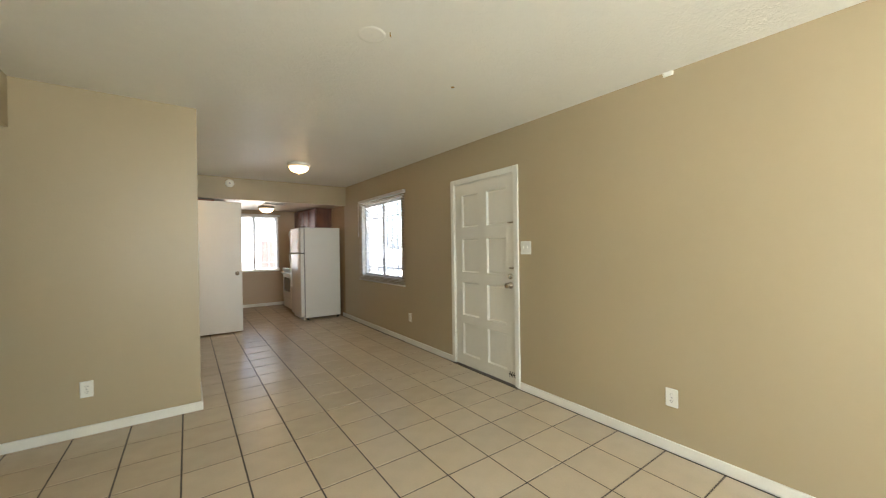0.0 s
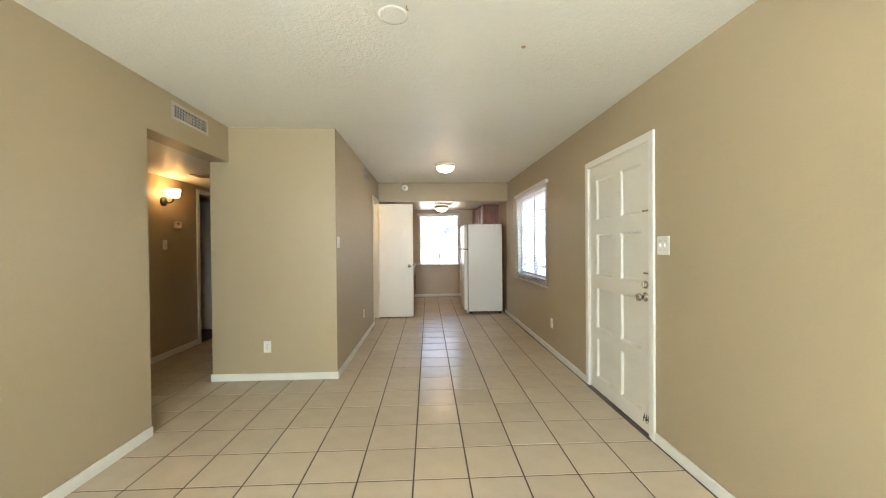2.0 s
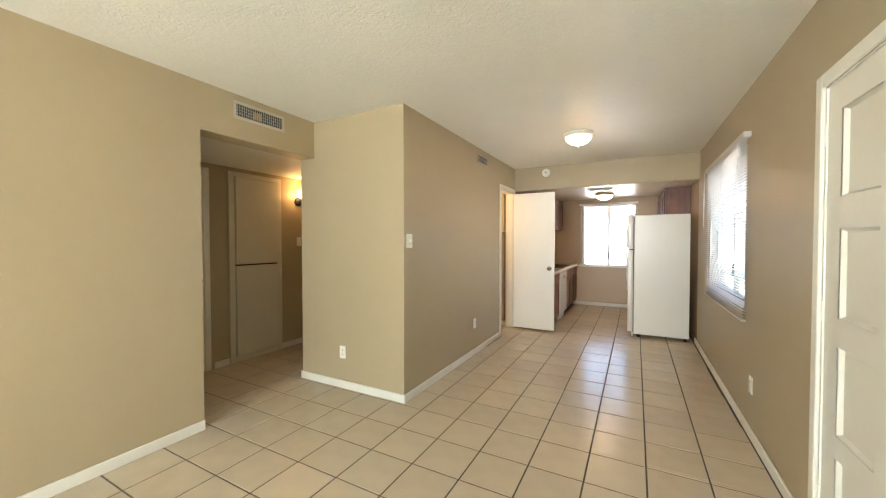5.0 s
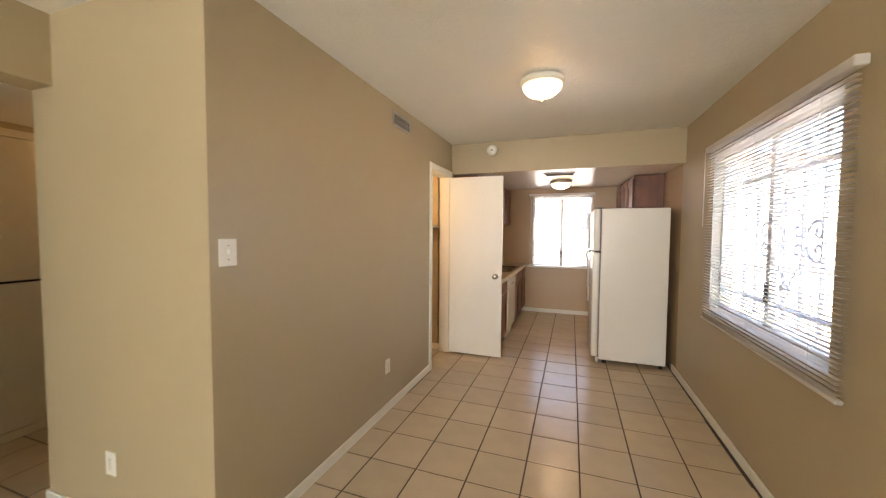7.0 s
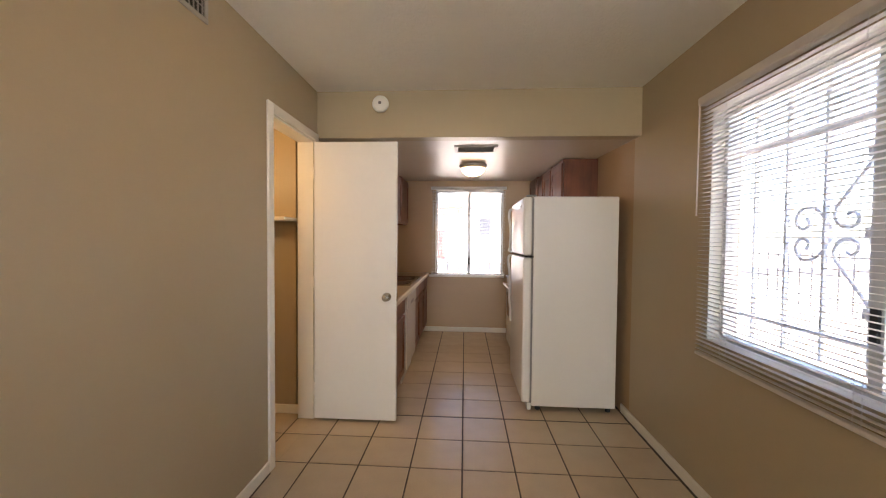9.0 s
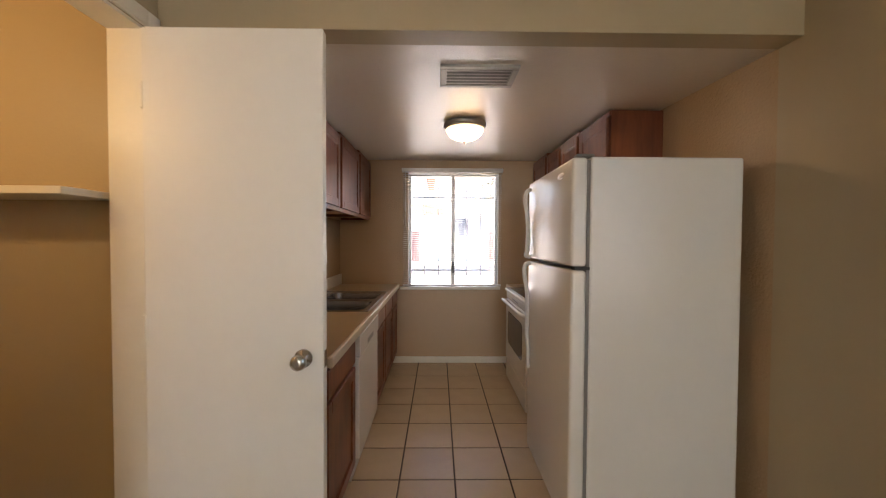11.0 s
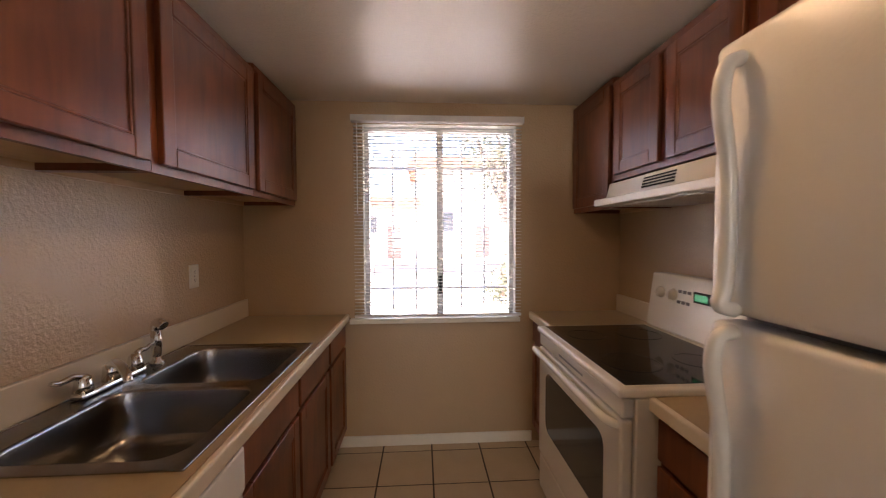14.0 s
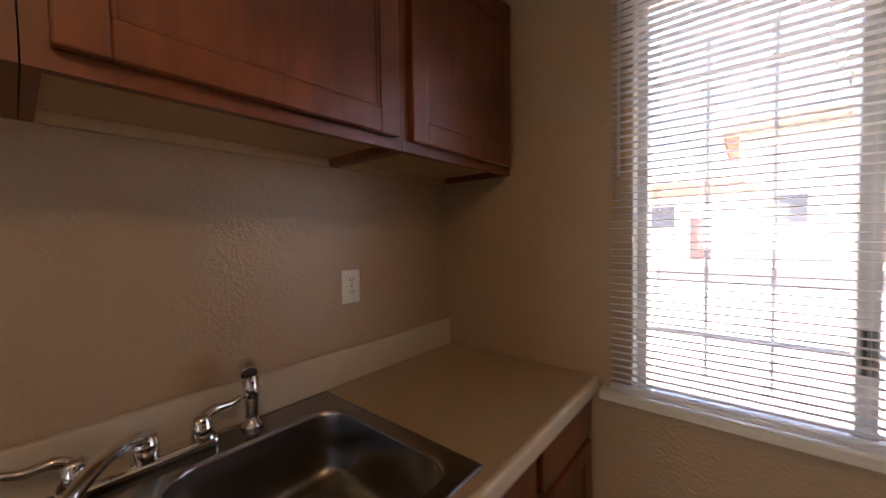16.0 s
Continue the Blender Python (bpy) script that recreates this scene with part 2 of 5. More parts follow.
def lathe(profile, place, axis="z", steps=32, caps=True):
    """A turned body: profile of (radius, height) rows about the axis through place."""
    bm = bmesh.new()
    rings = []
    for r, h in profile:
        ring = []
        for i in range(steps):
            a = 2 * math.pi * i / steps
            u, v = r * math.cos(a), r * math.sin(a)
            p = {"z": (u, v, h), "x": (h, u, v), "y": (v, h, u)}[axis]
            ring.append(bm.verts.new(Vector(p) + Vector(place)))
        rings.append(ring)
    for a, b in zip(rings, rings[1:]):
        for i in range(steps):
            bm.faces.new((a[i], a[(i + 1) % steps], b[(i + 1) % steps], b[i]))
    for ring in (rings[0], rings[-1]) if caps else ():
        bm.faces.new(ring)
    bmesh.ops.recalc_face_normals(bm, faces=bm.faces)
    for f in bm.faces:
        f.smooth = len(f.verts) == 4
    return bm


def tube(points, radii, steps=10):
    """A round bar through the points; radii one number or one a point."""
    bm = bmesh.new()
    pts = [Vector(p) for p in points]
    if not isinstance(radii, (list, tuple)):
        radii = [radii] * len(pts)
    rings = []
    side = None
    for i, p in enumerate(pts):
        d = (pts[min(i + 1, len(pts) - 1)] - pts[max(i - 1, 0)]).normalized()
        if side is None:
            side = d.orthogonal().normalized()
        side = (side - d * side.dot(d)).normalized()
        other = d.cross(side)
        rings.append([bm.verts.new(p + radii[i] * (math.cos(a) * side + math.sin(a) * other)) for a in (2 * math.pi * k / steps for k in range(steps))])
    for a, b in zip(rings, rings[1:]):
        for k in range(steps):
            bm.faces.new((a[k], a[(k + 1) % steps], b[(k + 1) % steps], b[k])).smooth = True
    bm.faces.new(rings[0])
    bm.faces.new(rings[-1])
    bmesh.ops.recalc_face_normals(bm, faces=bm.faces)
    return bm


def smooth_path(points, n=8):
    """Catmull-Rom through the points."""
    p = [Vector(q) for q in points]
    p = [2 * p[0] - p[1]] + p + [2 * p[-1] - p[-2]]
    out = []
    for i in range(1, len(p) - 2):
        for k in range(n):
            t = k / n
            out.append(0.5 * (2 * p[i] + (p[i + 1] - p[i - 1]) * t + (2 * p[i - 1] - 5 * p[i] + 4 * p[i + 1] - p[i + 2]) * t * t + (3 * p[i] - p[i - 1] - 3 * p[i + 1] + p[i + 2]) * t ** 3))
    out.append(p[-2])
    return out


def mesh_of(name, bm, mat):
    me = bpy.data.meshes.new(name)
    bm.to_mesh(me)
    bm.free()
    me.materials.append(mat)
    return me


def part(name, bm, mat, parent, label=""):
    """Links a bmesh in world places as one mesh under a thing or a part."""
    root = ORIGIN[parent.name]
    bmesh.ops.translate(bm, verts=bm.verts, vec=-root)
    ob = new(name, mesh_of(name, bm, mat))
    ob.parent = parent
    ORIGIN[ob.name] = root
    if label:
        tagged(ob, label)
    return ob


def thing(name, place, label, category, group=""):
    ob = new(name)
    ob.location = place
    ob.empty_display_size = 0.1
    ORIGIN[ob.name] = Vector(place)
    return tagged(ob, label, category, group)


def single(name, bm, mat, label, category, group=""):
    ob = new(name, mesh_of(name, bm, mat))
    ORIGIN[ob.name] = Vector((0, 0, 0))
    return tagged(ob, label, category, group)


def structure(name, bm, mat, label="", category=""):
    ob = new(name, mesh_of(name, bm, mat))
    ORIGIN[ob.name] = Vector((0, 0, 0))
    return tagged(ob, label, category, kind="structure")


def wall(name, axis, a0, a1, s0, s1, z0, z1, holes=(), label="tan painted wall with a light orange-peel texture", mat=None):
    """A wall between planes a0 and a1 of the axis, from s0 to s1 along it, with holes (s0, s1, z0, z1) cut through."""
    cuts = sorted({s0, s1, *[h[0] for h in holes], *[h[1] for h in holes]})
    bm = bmesh.new()
    for c0, c1 in zip(cuts, cuts[1:]):
        rows, z = [], z0
        for h in sorted((h for h in holes if h[0] <= c0 and h[1] >= c1), key=lambda h: h[2]):
            if h[2] > z:
                rows.append((z, h[2]))
            z = h[3]
        if z < z1:
            rows.append((z, z1))
        for r0, r1 in rows:
            box(bm, *((a0, a1, c0, c1) if axis == "x" else (c0, c1, a0, a1)), r0, r1)
    bmesh.ops.remove_doubles(bm, verts=bm.verts, dist=0.0002)
    return structure(name, bm, mat or PAINT, label, "wall")


# ---------------------------------------------------------------- plan, in metres
XR = 2.79          # wall with the front door and the dining window
XD = 0.385         # dining room's closet wall
XK = 0.335         # kitchen's sink wall
XL = -0.645        # living room's wall with the hall opening
XH = -1.85         # far wall of the hall
YB = -1.9          # behind the start
YS = 4.075         # short wall between hall and dining room
YM = 7.157         # face of the dropped kitchen soffit
YK = 9.775         # kitchen's window wall
ZC = 2.485
HC = 2.146


def kitchen_z(y):
    return 2.135 + 0.038 * (y - YM)


# front door opening, dining window, kitchen window
FD = (2.825, 3.735, -0.1, 2.005)
DW = (4.985, 6.40, 0.86, 2.05)
KW = (1.085, 2.08, 0.812, 2.095)
CD = (6.505, 7.095, -0.1, 2.10)

wall("wall_east", "x", XR, XR + 0.15, YB - 0.15, YM + 0.1, -0.1, 2.75, [FD, DW])
wall("wall_kitchen_east", "x", XR, XR + 0.15, YM + 0.1, YK + 0.15, -0.1, 2.75, mat=KPAINT)
wall("wall_north", "y", YK, YK + 0.15, -3.5, XR, -0.1, 2.75, [(-3.4, -2.6, 0.9, 2.0), KW], mat=KPAINT)
wall("wall_south", "y", YB - 0.15, YB, -3.6, XR, -0.1, 2.75, [(0.0, 2.3, 0.75, 2.1)])
# the opening in the west wall is made up for the side fill
wall("wall_living_west", "x", XL - 0.18, XL, YB, 3.05, -0.1, 2.75, [(-1.4, 0.3, 0.8, 2.05)])
wall("wall_hall_header", "x", XL - 0.18, XL, 3.05, YS, HC, 2.75)
wall("wall_short", "y", YS, YS + 0.12, XL - 0.18, XD, -0.1, 2.75)
wall("wall_closet", "x", XD - 0.12, XD, YS + 0.12, YM + 0.1, -0.1, 2.75, [CD])
wall("wall_kitchen_west", "x", XK - 0.12, XK, YM + 0.1, YK, -0.1, 2.75, mat=KPAINT)
wall("wall_hall_east", "x", XL - 0.18, XL - 0.06, YS + 0.12, 6.6, -0.1, 2.75)
wall("wall_hall_west", "x", XH - 0.12, XH, 1.5, 6.6, -0.1, 2.75, [(5.55, 6.35, -0.1, 2.05)])
wall("wall_hall_south", "y", 1.4, 1.5, XH - 0.12, XL - 0.18, -0.1, 2.75)
wall("wall_hall_north", "y", 6.6, 6.7, XH - 1.6, XL - 0.06, -0.1, 2.75, [(-1.85, -1.05, -0.1, 2.05)])
wall("wall_bathroom", "x", -3.6, -3.5, 1.4, 9.9, -0.1, 2.75)
wall("wall_bathroom_south", "y", 4.75, 4.85, -3.5, XH - 0.12, -0.1, 2.75)
wall("wall_closet_back", "x", -0.62, -0.52, YS + 0.12, 7.25, -0.1, 2.75)
wall("wall_closet_south", "y", 5.95, 6.05, -0.52, XD - 0.12, -0.1, 2.75)
wall("wall_closet_north", "y", 7.16, 7.26, -0.52, XK - 0.12, -0.1, 2.75)
wall("wall_soffit", "y", YM, YM + 0.1, XD, XR, kitchen_z(YM), 2.75)

# the ceiling dips a little along the front door's wall
def ceiling_z(x, y):
    return ZC - 0.0155 * max(YM - y, 0) * min(max((x - XD) / (XR - XD), 0), 1)


bm = bmesh.new()
xs, ys = [XL, XD, 1.0, 1.6, 2.2, XR], [YB, 0.5, 2.0, 3.5, 5.0, YM]
for up in (0.0, 0.1):
    rows = [[bm.verts.new((x, y, (ceiling_z(x, y) if up == 0.0 else ZC + up))) for y in ys] for x in xs]
    for a, b in zip(rows, rows[1:]):
        for k in range(len(ys) - 1):
            bm.faces.new((a[k], a[k + 1], b[k + 1], b[k]) if up == 0.0 else (a[k], b[k], b[k + 1], a[k + 1]))
structure("ceiling", bm, CEIL, "off-white ceiling with a trowelled knockdown texture", "ceiling")
structure("ceiling_hall", boxes((XH, XL - 0.18, 1.5, 6.6, HC + 0.02, HC + 0.1), (-3.5, XH - 0.12, 4.8, 6.6, 2.3, 2.4), (-3.5, XL, 6.7, 9.77, 2.4, 2.5), (-0.52, XD - 0.12, 6.05, 7.16, 2.42, 2.5)), CEIL, "dropped hall ceiling, off-white", "ceiling")
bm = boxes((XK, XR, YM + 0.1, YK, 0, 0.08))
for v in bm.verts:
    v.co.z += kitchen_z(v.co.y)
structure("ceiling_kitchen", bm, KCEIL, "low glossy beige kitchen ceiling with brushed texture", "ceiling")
structure("roof", boxes((-3.8, XR + 0.6, YB - 0.5, YK + 0.6, 2.75, 2.85)), CONCRETE, "flat roof slab", "roof")


def baseboard(x0, x1, y0, y1):
    structure("baseboard", boxes((x0, x1, y0, y1, 0, 0.07), bevel=0.004), BASEB, "white painted baseboard, scuffed", "baseboard")


T = 0.014
baseboard(XR - T, XR, YB, 2.765)
baseboard(XR - T, XR, 3.795, 7.38)
baseboard(XL, XL + T, YB, 3.05)
baseboard(XL - 0.18 - T, XL - 0.18, 1.5, 3.05)
baseboard(XL - 0.18 - T, XD + T, YS - T, YS)
baseboard(XD, XD + T, YS, CD[0] - 0.06)
baseboard(XK + 0.55, 2.19, YK - T, YK)
baseboard(XH, XH + T, 4.62, 5.49)
baseboard(XH, XH + T, 3.8, 3.96)
baseboard(XL - 0.18 - T, XL - 0.18, YS, 6.6)
baseboard(-0.52, XD - 0.12, 7.146, 7.16)
baseboard(-0.52, -0.506, 6.05, 7.146)


# ---------------------------------------------------------------- doors
def casing(name, axis, face, out, s0, s1, top, label):
    """Door trim on the side `out` of a wall's face, as three boards."""
    w, d = 0.058, 0.016
    a0, a1 = sorted((face, face + out * d))
    rows = [(s0 - w, s0, 0, top + w), (s1, s1 + w, 0, top + w), (s0, s1, top, top + w)]
    bm = bmesh.new()
    for r in rows:
        box(bm, *((a0, a1, r[0], r[1]) if axis == "x" else (r[0], r[1], a0, a1)), r[2], r[3], bevel=0.004)
    return structure(name, bm, TRIM, label, "trim")


def round_knob(parent, place, axis, out, mat=BRASS):
    x = out
    prof = [(0.032, 0), (0.032, 0.006 * x), (0.013, 0.010 * x), (0.012, 0.030 * x), (0.024, 0.036 * x), (0.028, 0.048 * x), (0.024, 0.060 * x), (0.010, 0.064 * x)]
    return part("door_knob", lathe(prof, place, axis, 24), mat, parent, "round satin metal knob")


def front_door():
    face = XR + 0.006
    d = tagged(thing("door_1", (face, 3.28, 0), "cream painted eight-panel front door, closed, scuffed at the bottom", "door"), kind="structure")
    y0, y1, z1 = FD[0] + 0.004, FD[1] - 0.004, 1.997
    cols = [(y0 + 0.115, y0 + 0.385), (y1 - 0.385, y1 - 0.115)]
    rows = [(0.13, 0.475), (0.565, 0.925), (1.04, 1.40), (1.53, 1.88)]
    bm = bmesh.new()
    ys = [y0, cols[0][0], cols[0][1], cols[1][0], cols[1][1], y1]
    for a, b in ((0, 1), (2, 3), (4, 5)):
        box(bm, face, face + 0.04, ys[a], ys[b], 0.012, z1)
    zs = [0.012] + [z for r in rows for z in r] + [z1]
    for c in cols:
        for a in range(0, len(zs), 2):
            box(bm, face, face + 0.04, c[0], c[1], zs[a], zs[a + 1])
    bmesh.ops.remove_doubles(bm, verts=bm.verts, dist=0.0001)
    part("slab", bm, DOOR, d)
    for c in cols:
        for r in rows:
            bm = bmesh.new()
            # sunk field with sloped edges
            o = [(c[0], r[0]), (c[1], r[0]), (c[1], r[1]), (c[0], r[1])]
            i = [(c[0] + 0.012, r[0] + 0.012), (c[1] - 0.012, r[0] + 0.012), (c[1] - 0.012, r[1] - 0.012), (c[0] + 0.012, r[1] - 0.012)]
            k = [(c[0] + 0.022, r[0] + 0.022), (c[1] - 0.022, r[0] + 0.022), (c[1] - 0.022, r[1] - 0.022), (c[0] + 0.022, r[1] - 0.022)]
            loops = [[bm.verts.new((face + dx, *q)) for q in ring] for ring, dx in ((o, 0.0005), (o, 0.004), (i, 0.019), (k, 0.018))]
            for a, b in zip(loops, loops[1:]):
                for q in range(4):
                    bm.faces.new((a[q], a[(q + 1) % 4], b[(q + 1) % 4], b[q]))
            bm.faces.new(loops[-1])
            bmesh.ops.recalc_face_normals(bm, faces=bm.faces)
            part("panel", bm, DOOR, d)
    round_knob(d, (face, 2.885, 0.945), "x", -1)
    part("deadbolt", lathe([(0.028, 0), (0.028, -0.008), (0.02, -0.012)], (face, 2.885, 1.03), "x", 20), BRASS, d, "satin metal deadbolt")
    part("thumb_turn", boxes((face - 0.028, face - 0.01, 2.880, 2.890, 1.012, 1.048), bevel=0.002), BRASS, d)
    for z in (0.25, 1.05, 1.80):
        part("hinge", boxes((face - 0.010, face, 3.728, 3.748, z - 0.045, z + 0.045), bevel=0.002), TRIM, d, "painted butt hinge")
    for z, w in ((1.11, 0.06), (1.54, 0.075)):
        part("door_guard", boxes((face - 0.012, face, 2.835, 2.835 + w, z - 0.006, z + 0.006), bevel=0.002), BRASS, d, "worn metal latch guard")
    for k in range(7):
        y = 2.84 + 0.012 * k
        part("scuff", boxes((face - 0.001, face, y, y + 0.008, 0.07 + 0.012 * (k % 3), 0.11 + 0.02 * (k % 2))), DARK, d, "dark scuff mark")
    casing("trim", "x", XR, -1, FD[0], FD[1], FD[3], "white door casing around the front door")
    structure("trim", boxes((XR, XR + 0.15, FD[0], FD[0] + 0.003, 0, FD[3]), (XR, XR + 0.15, FD[1] - 0.003, FD[1], 0, FD[3]), (XR, XR + 0.15, FD[0], FD[1], FD[3] - 0.006, FD[3])), TRIM, "white door jamb", "trim")
    structure("threshold", boxes((XR - 0.03, XR + 0.15, FD[0] - 0.03, FD[1] + 0.03, -0.004, 0.010), bevel=0.003), material("dark_threshold", (0.10, 0.085, 0.07), 0.5, 0.5, vary=0.3, scale=9), "worn dark metal threshold strip", "threshold")


front_door()


def closet_door():
    d = tagged(thing("door_2", (XD, 7.075, 0), "flat white closet door standing open", "door"), kind="structure")
    y0, y1 = 7.052, 7.088
    part("slab", boxes((XD + 0.022, XD + 0.637, y0, y1, 0.022, 2.078), bevel=0.003), CDOOR, d)
    round_knob(d, (0.952, y0, 0.945), "y", -1)
    round_knob(d, (0.952, y1, 0.945), "y", 1)
    part("latch_plate", boxes((XD + 0.636, XD + 0.6385, y0 + 0.006, y1 - 0.006, 0.91, 0.97)), BRASS, d)
    for z in (0.25, 1.05, 1.85):
        part("hinge", boxes((XD + 0.014, XD + 0.026, y0 - 0.002, y0 + 0.02, z - 0.045, z + 0.045), bevel=0.002), TRIM, d)
    casing("trim", "x", XD, 1, CD[0], CD[1] - 0.002, CD[3], "white closet door casing")
    structure("trim", boxes((XD - 0.12, XD, CD[0], CD[0] + 0.012, 0, CD[3]), (XD - 0.12, XD, CD[1] - 0.012, CD[1], 0, CD[3]), (XD - 0.12, XD, CD[0], CD[1], CD[3] - 0.012, CD[3])), TRIM, "white closet door jamb", "trim")
    s = single("closet_shelf", boxes((-0.52, XD - 0.16, 6.96, 7.16, 1.50, 1.525), bevel=0.002), TRIM, "white painted closet shelf on the wall", "shelf")


closet_door()


def hall_doors():
    d = tagged(thing("door_3", (XH, 3.3, 0), "flat ivory hall door, closed", "door"), kind="structure")
    part("slab", boxes((XH + 0.001, XH + 0.022, 2.93, 3.70, 0.02, 2.05), bevel=0.003), HDOOR, d)
    round_knob(d, (XH + 0.022, 3.63, 0.955), "x", 1)
    casing("trim", "x", XH, 1, 2.925, 3.705, 2.055, "ivory painted door casing")
    c = thing("linen_cupboard", (XH, 4.3, 0), "tall ivory built-in linen cupboard with two doors", "cupboard")
    part("frame", boxes((XH + 0.001, XH + 0.024, 3.96, 4.025, 0.0, 2.12), (XH + 0.001, XH + 0.024, 4.565, 4.62, 0.0, 2.12), (XH + 0.001, XH + 0.023, 4.025, 4.565, 0.0, 0.062), (XH + 0.001, XH + 0.023, 4.025, 4.565, 2.068, 2.12), bevel=0.003), HDOOR, c)
    # thin dark sheet painting the shade seen between the doors
    part("gap_shade", boxes((XH + 0.001, XH + 0.004, 4.025, 4.565, 0.062, 2.068)), DARK, c, "dark backing that stands for shade in the door gaps")
    for z0, z1 in ((0.07, 1.076), (1.094, 2.062)):
        dd = part("door", boxes((XH + 0.006, XH + 0.036, 4.031, 4.559, z0, z1), bevel=0.004), HDOOR, c)
        part("pull", boxes((XH + 0.036, XH + 0.05, 4.06, 4.10, (z1 - 0.05) if z0 < 1 else (z0 + 0.03), (z1 - 0.03) if z0 < 1 else (z0 + 0.05)), bevel=0.003), IVORY, dd)
    casing("trim", "x", XH, 1, 5.55, 6.35, 2.05, "white bathroom door casing")
    b = tagged(thing("door_4", (XH - 0.12, 6.3, 0), "white bathroom door standing open inward", "door"), kind="structure")
    bm = boxes((-2.62, XH - 0.13, 6.30, 6.335, 0.02, 2.03), bevel=0.003)
    part("slab", bm, CDOOR, b)
    for z in (0.3, 1.75):
        part("hinge", boxes((XH - 0.132, XH - 0.118, 6.285, 6.30, z - 0.045, z + 0.045), bevel=0.002), TRIM, b)
    structure("trim", boxes((-1.05, -0.992, 6.584, 6.6, 0, 2.108), (-1.85, -1.05, 6.584, 6.6, 2.05, 2.108), bevel=0.004), TRIM, "white bedroom door casing", "trim")


hall_doors()


# ---------------------------------------------------------------- windows
def sliding_window(name, hole, to_world, label, parts=2):
    """Aluminium slider in a hole (s0, s1, z0, z1); to_world maps (along, out, z) to a place."""
    s0, s1, z0, z1 = hole
    w = tagged(thing(name, to_world((s0 + s1) / 2, 0.05, z0), label, "window"), kind="structure")

    def bar(nm, a0, a1, b0, b1, o0, o1, mat, parent=None):
        p, q = to_world(a0, o0, b0), to_world(a1, o1, b1)
        lo, hi = [min(u, v) for u, v in zip(p, q)], [max(u, v) for u, v in zip(p, q)]
        return part(nm, boxes((lo[0], hi[0], lo[1], hi[1], lo[2], hi[2])), mat, parent or w)

    posts = [s0 + (s1 - s0) * k / parts for k in range(1, parts)]
    bar("window_frame", s0, s0 + 0.03, z0, z1, 0.06, 0.12, ALU)
    bar("window_frame", s1 - 0.03, s1, z0, z1, 0.06, 0.12, ALU)
    bar("window_frame", s0 + 0.03, s1 - 0.03, z1 - 0.03, z1, 0.06, 0.12, ALU)
    bar("window_frame", s0 + 0.03, s1 - 0.03, z0, z0 + 0.03, 0.06, 0.12, ALU)
    for mid in posts:
        bar("mullion", mid - 0.022, mid + 0.022, z0 + 0.03, z1 - 0.03, 0.07, 0.11, ALU)
        bar("latch", mid - 0.012, mid + 0.012, z0 + 0.18, z0 + 0.30, 0.058, 0.07, GASKET)
    for a, b in zip([s0 + 0.03] + [m + 0.022 for m in posts], [m - 0.022 for m in posts] + [s1 - 0.03]):
        g = bar("pane", a, b, z0 + 0.03, z1 - 0.03, 0.088, 0.092, GLASS)
        g.visible_shadow = False
    bar("reveal", s0, s0 + 0.003, z0, z1, 0.0, 0.06, TRIM)
    bar("reveal", s1 - 0.003, s1, z0, z1, 0.0, 0.06, TRIM)
    bar("reveal", s0, s1, z1 - 0.003, z1, 0.0, 0.06, TRIM)
    bar("window_sill", s0, s1, z0, z0 + 0.003, 0.0, 0.06, TRIM)
    return w


def blind(place_label, s0, s1, ztop, zbot, to_world, tilt, wand_at):
    """Venetian blind: headrail, slats, bottom rail, ladder cords, wand. out < 0 is into the room."""
    v = thing("venetian_blind", to_world((s0 + s1) / 2, -0.03, zbot), place_label, "window blind")

    def bar(nm, a0, a1, b0, b1, o0, o1, bev=0.0):
        p, q = to_world(a0, o0, b0), to_world(a1, o1, b1)
        lo, hi = [min(x, y) for x, y in zip(p, q)], [max(x, y) for x, y in zip(p, q)]
        return part(nm, boxes((lo[0], hi[0], lo[1], hi[1], lo[2], hi[2]), bevel=bev), BLIND, v)

    bar("headrail", s0 - 0.012, s1 + 0.012, ztop - 0.042, ztop, -0.052, -0.004, 0.004)
    bar("bottom_rail", s0, s1, zbot, zbot + 0.018, -0.044, -0.014, 0.004)
    pitch = 0.0215
    count = int((ztop - 0.055 - zbot - 0.02) / pitch)
    mesh = None
    root = ORIGIN[v.name]
    for i in range(count):
        z = zbot + 0.034 + i * pitch
        if mesh is None:
            bm = bmesh.new()
            rows = []
            for k in range(5):
                u = -0.0125 + 0.00625 * k
                crown = 0.0022 * (1 - (u / 0.0125) ** 2)
                o, dz = -0.029 + u * math.cos(tilt), u * math.sin(tilt) + crown
                rows.append([[bm.verts.new(Vector(to_world(s, o, z + dz + e)) - root) for s in (s0 + 0.003, s1 - 0.003)] for e in (0.0, -0.0007)])
            for a, b in zip(rows, rows[1:]):
                for e in (0, 1):
                    bm.faces.new((a[e][0], a[e][1], b[e][1], b[e][0]))
            for q in (rows[0], rows[-1]):
                bm.faces.new((q[0][0], q[0][1], q[1][1], q[1][0]))
            bmesh.ops.recalc_face_normals(bm, faces=bm.faces)
            mesh = mesh_of("slat", bm, BLIND)
            base = z
        ob = new("slat", mesh)
        ob.parent = v
        ob.location = (0, 0, z - base)
    for f in (0.12, 0.5, 0.88):
        s = s0 + f * (s1 - s0)
        for o in (-0.0425, -0.0155):
            part("ladder_cord", tube([to_world(s, o, zbot + 0.01), to_world(s, o, ztop - 0.04)], 0.0009, 5), BLIND, v)
    part("wand", tube([to_world(wand_at, -0.058, ztop - 0.04), to_world(wand_at, -0.06, ztop - 0.62)], 0.004, 6), BLIND, v, "clear tilt wand")
    return v


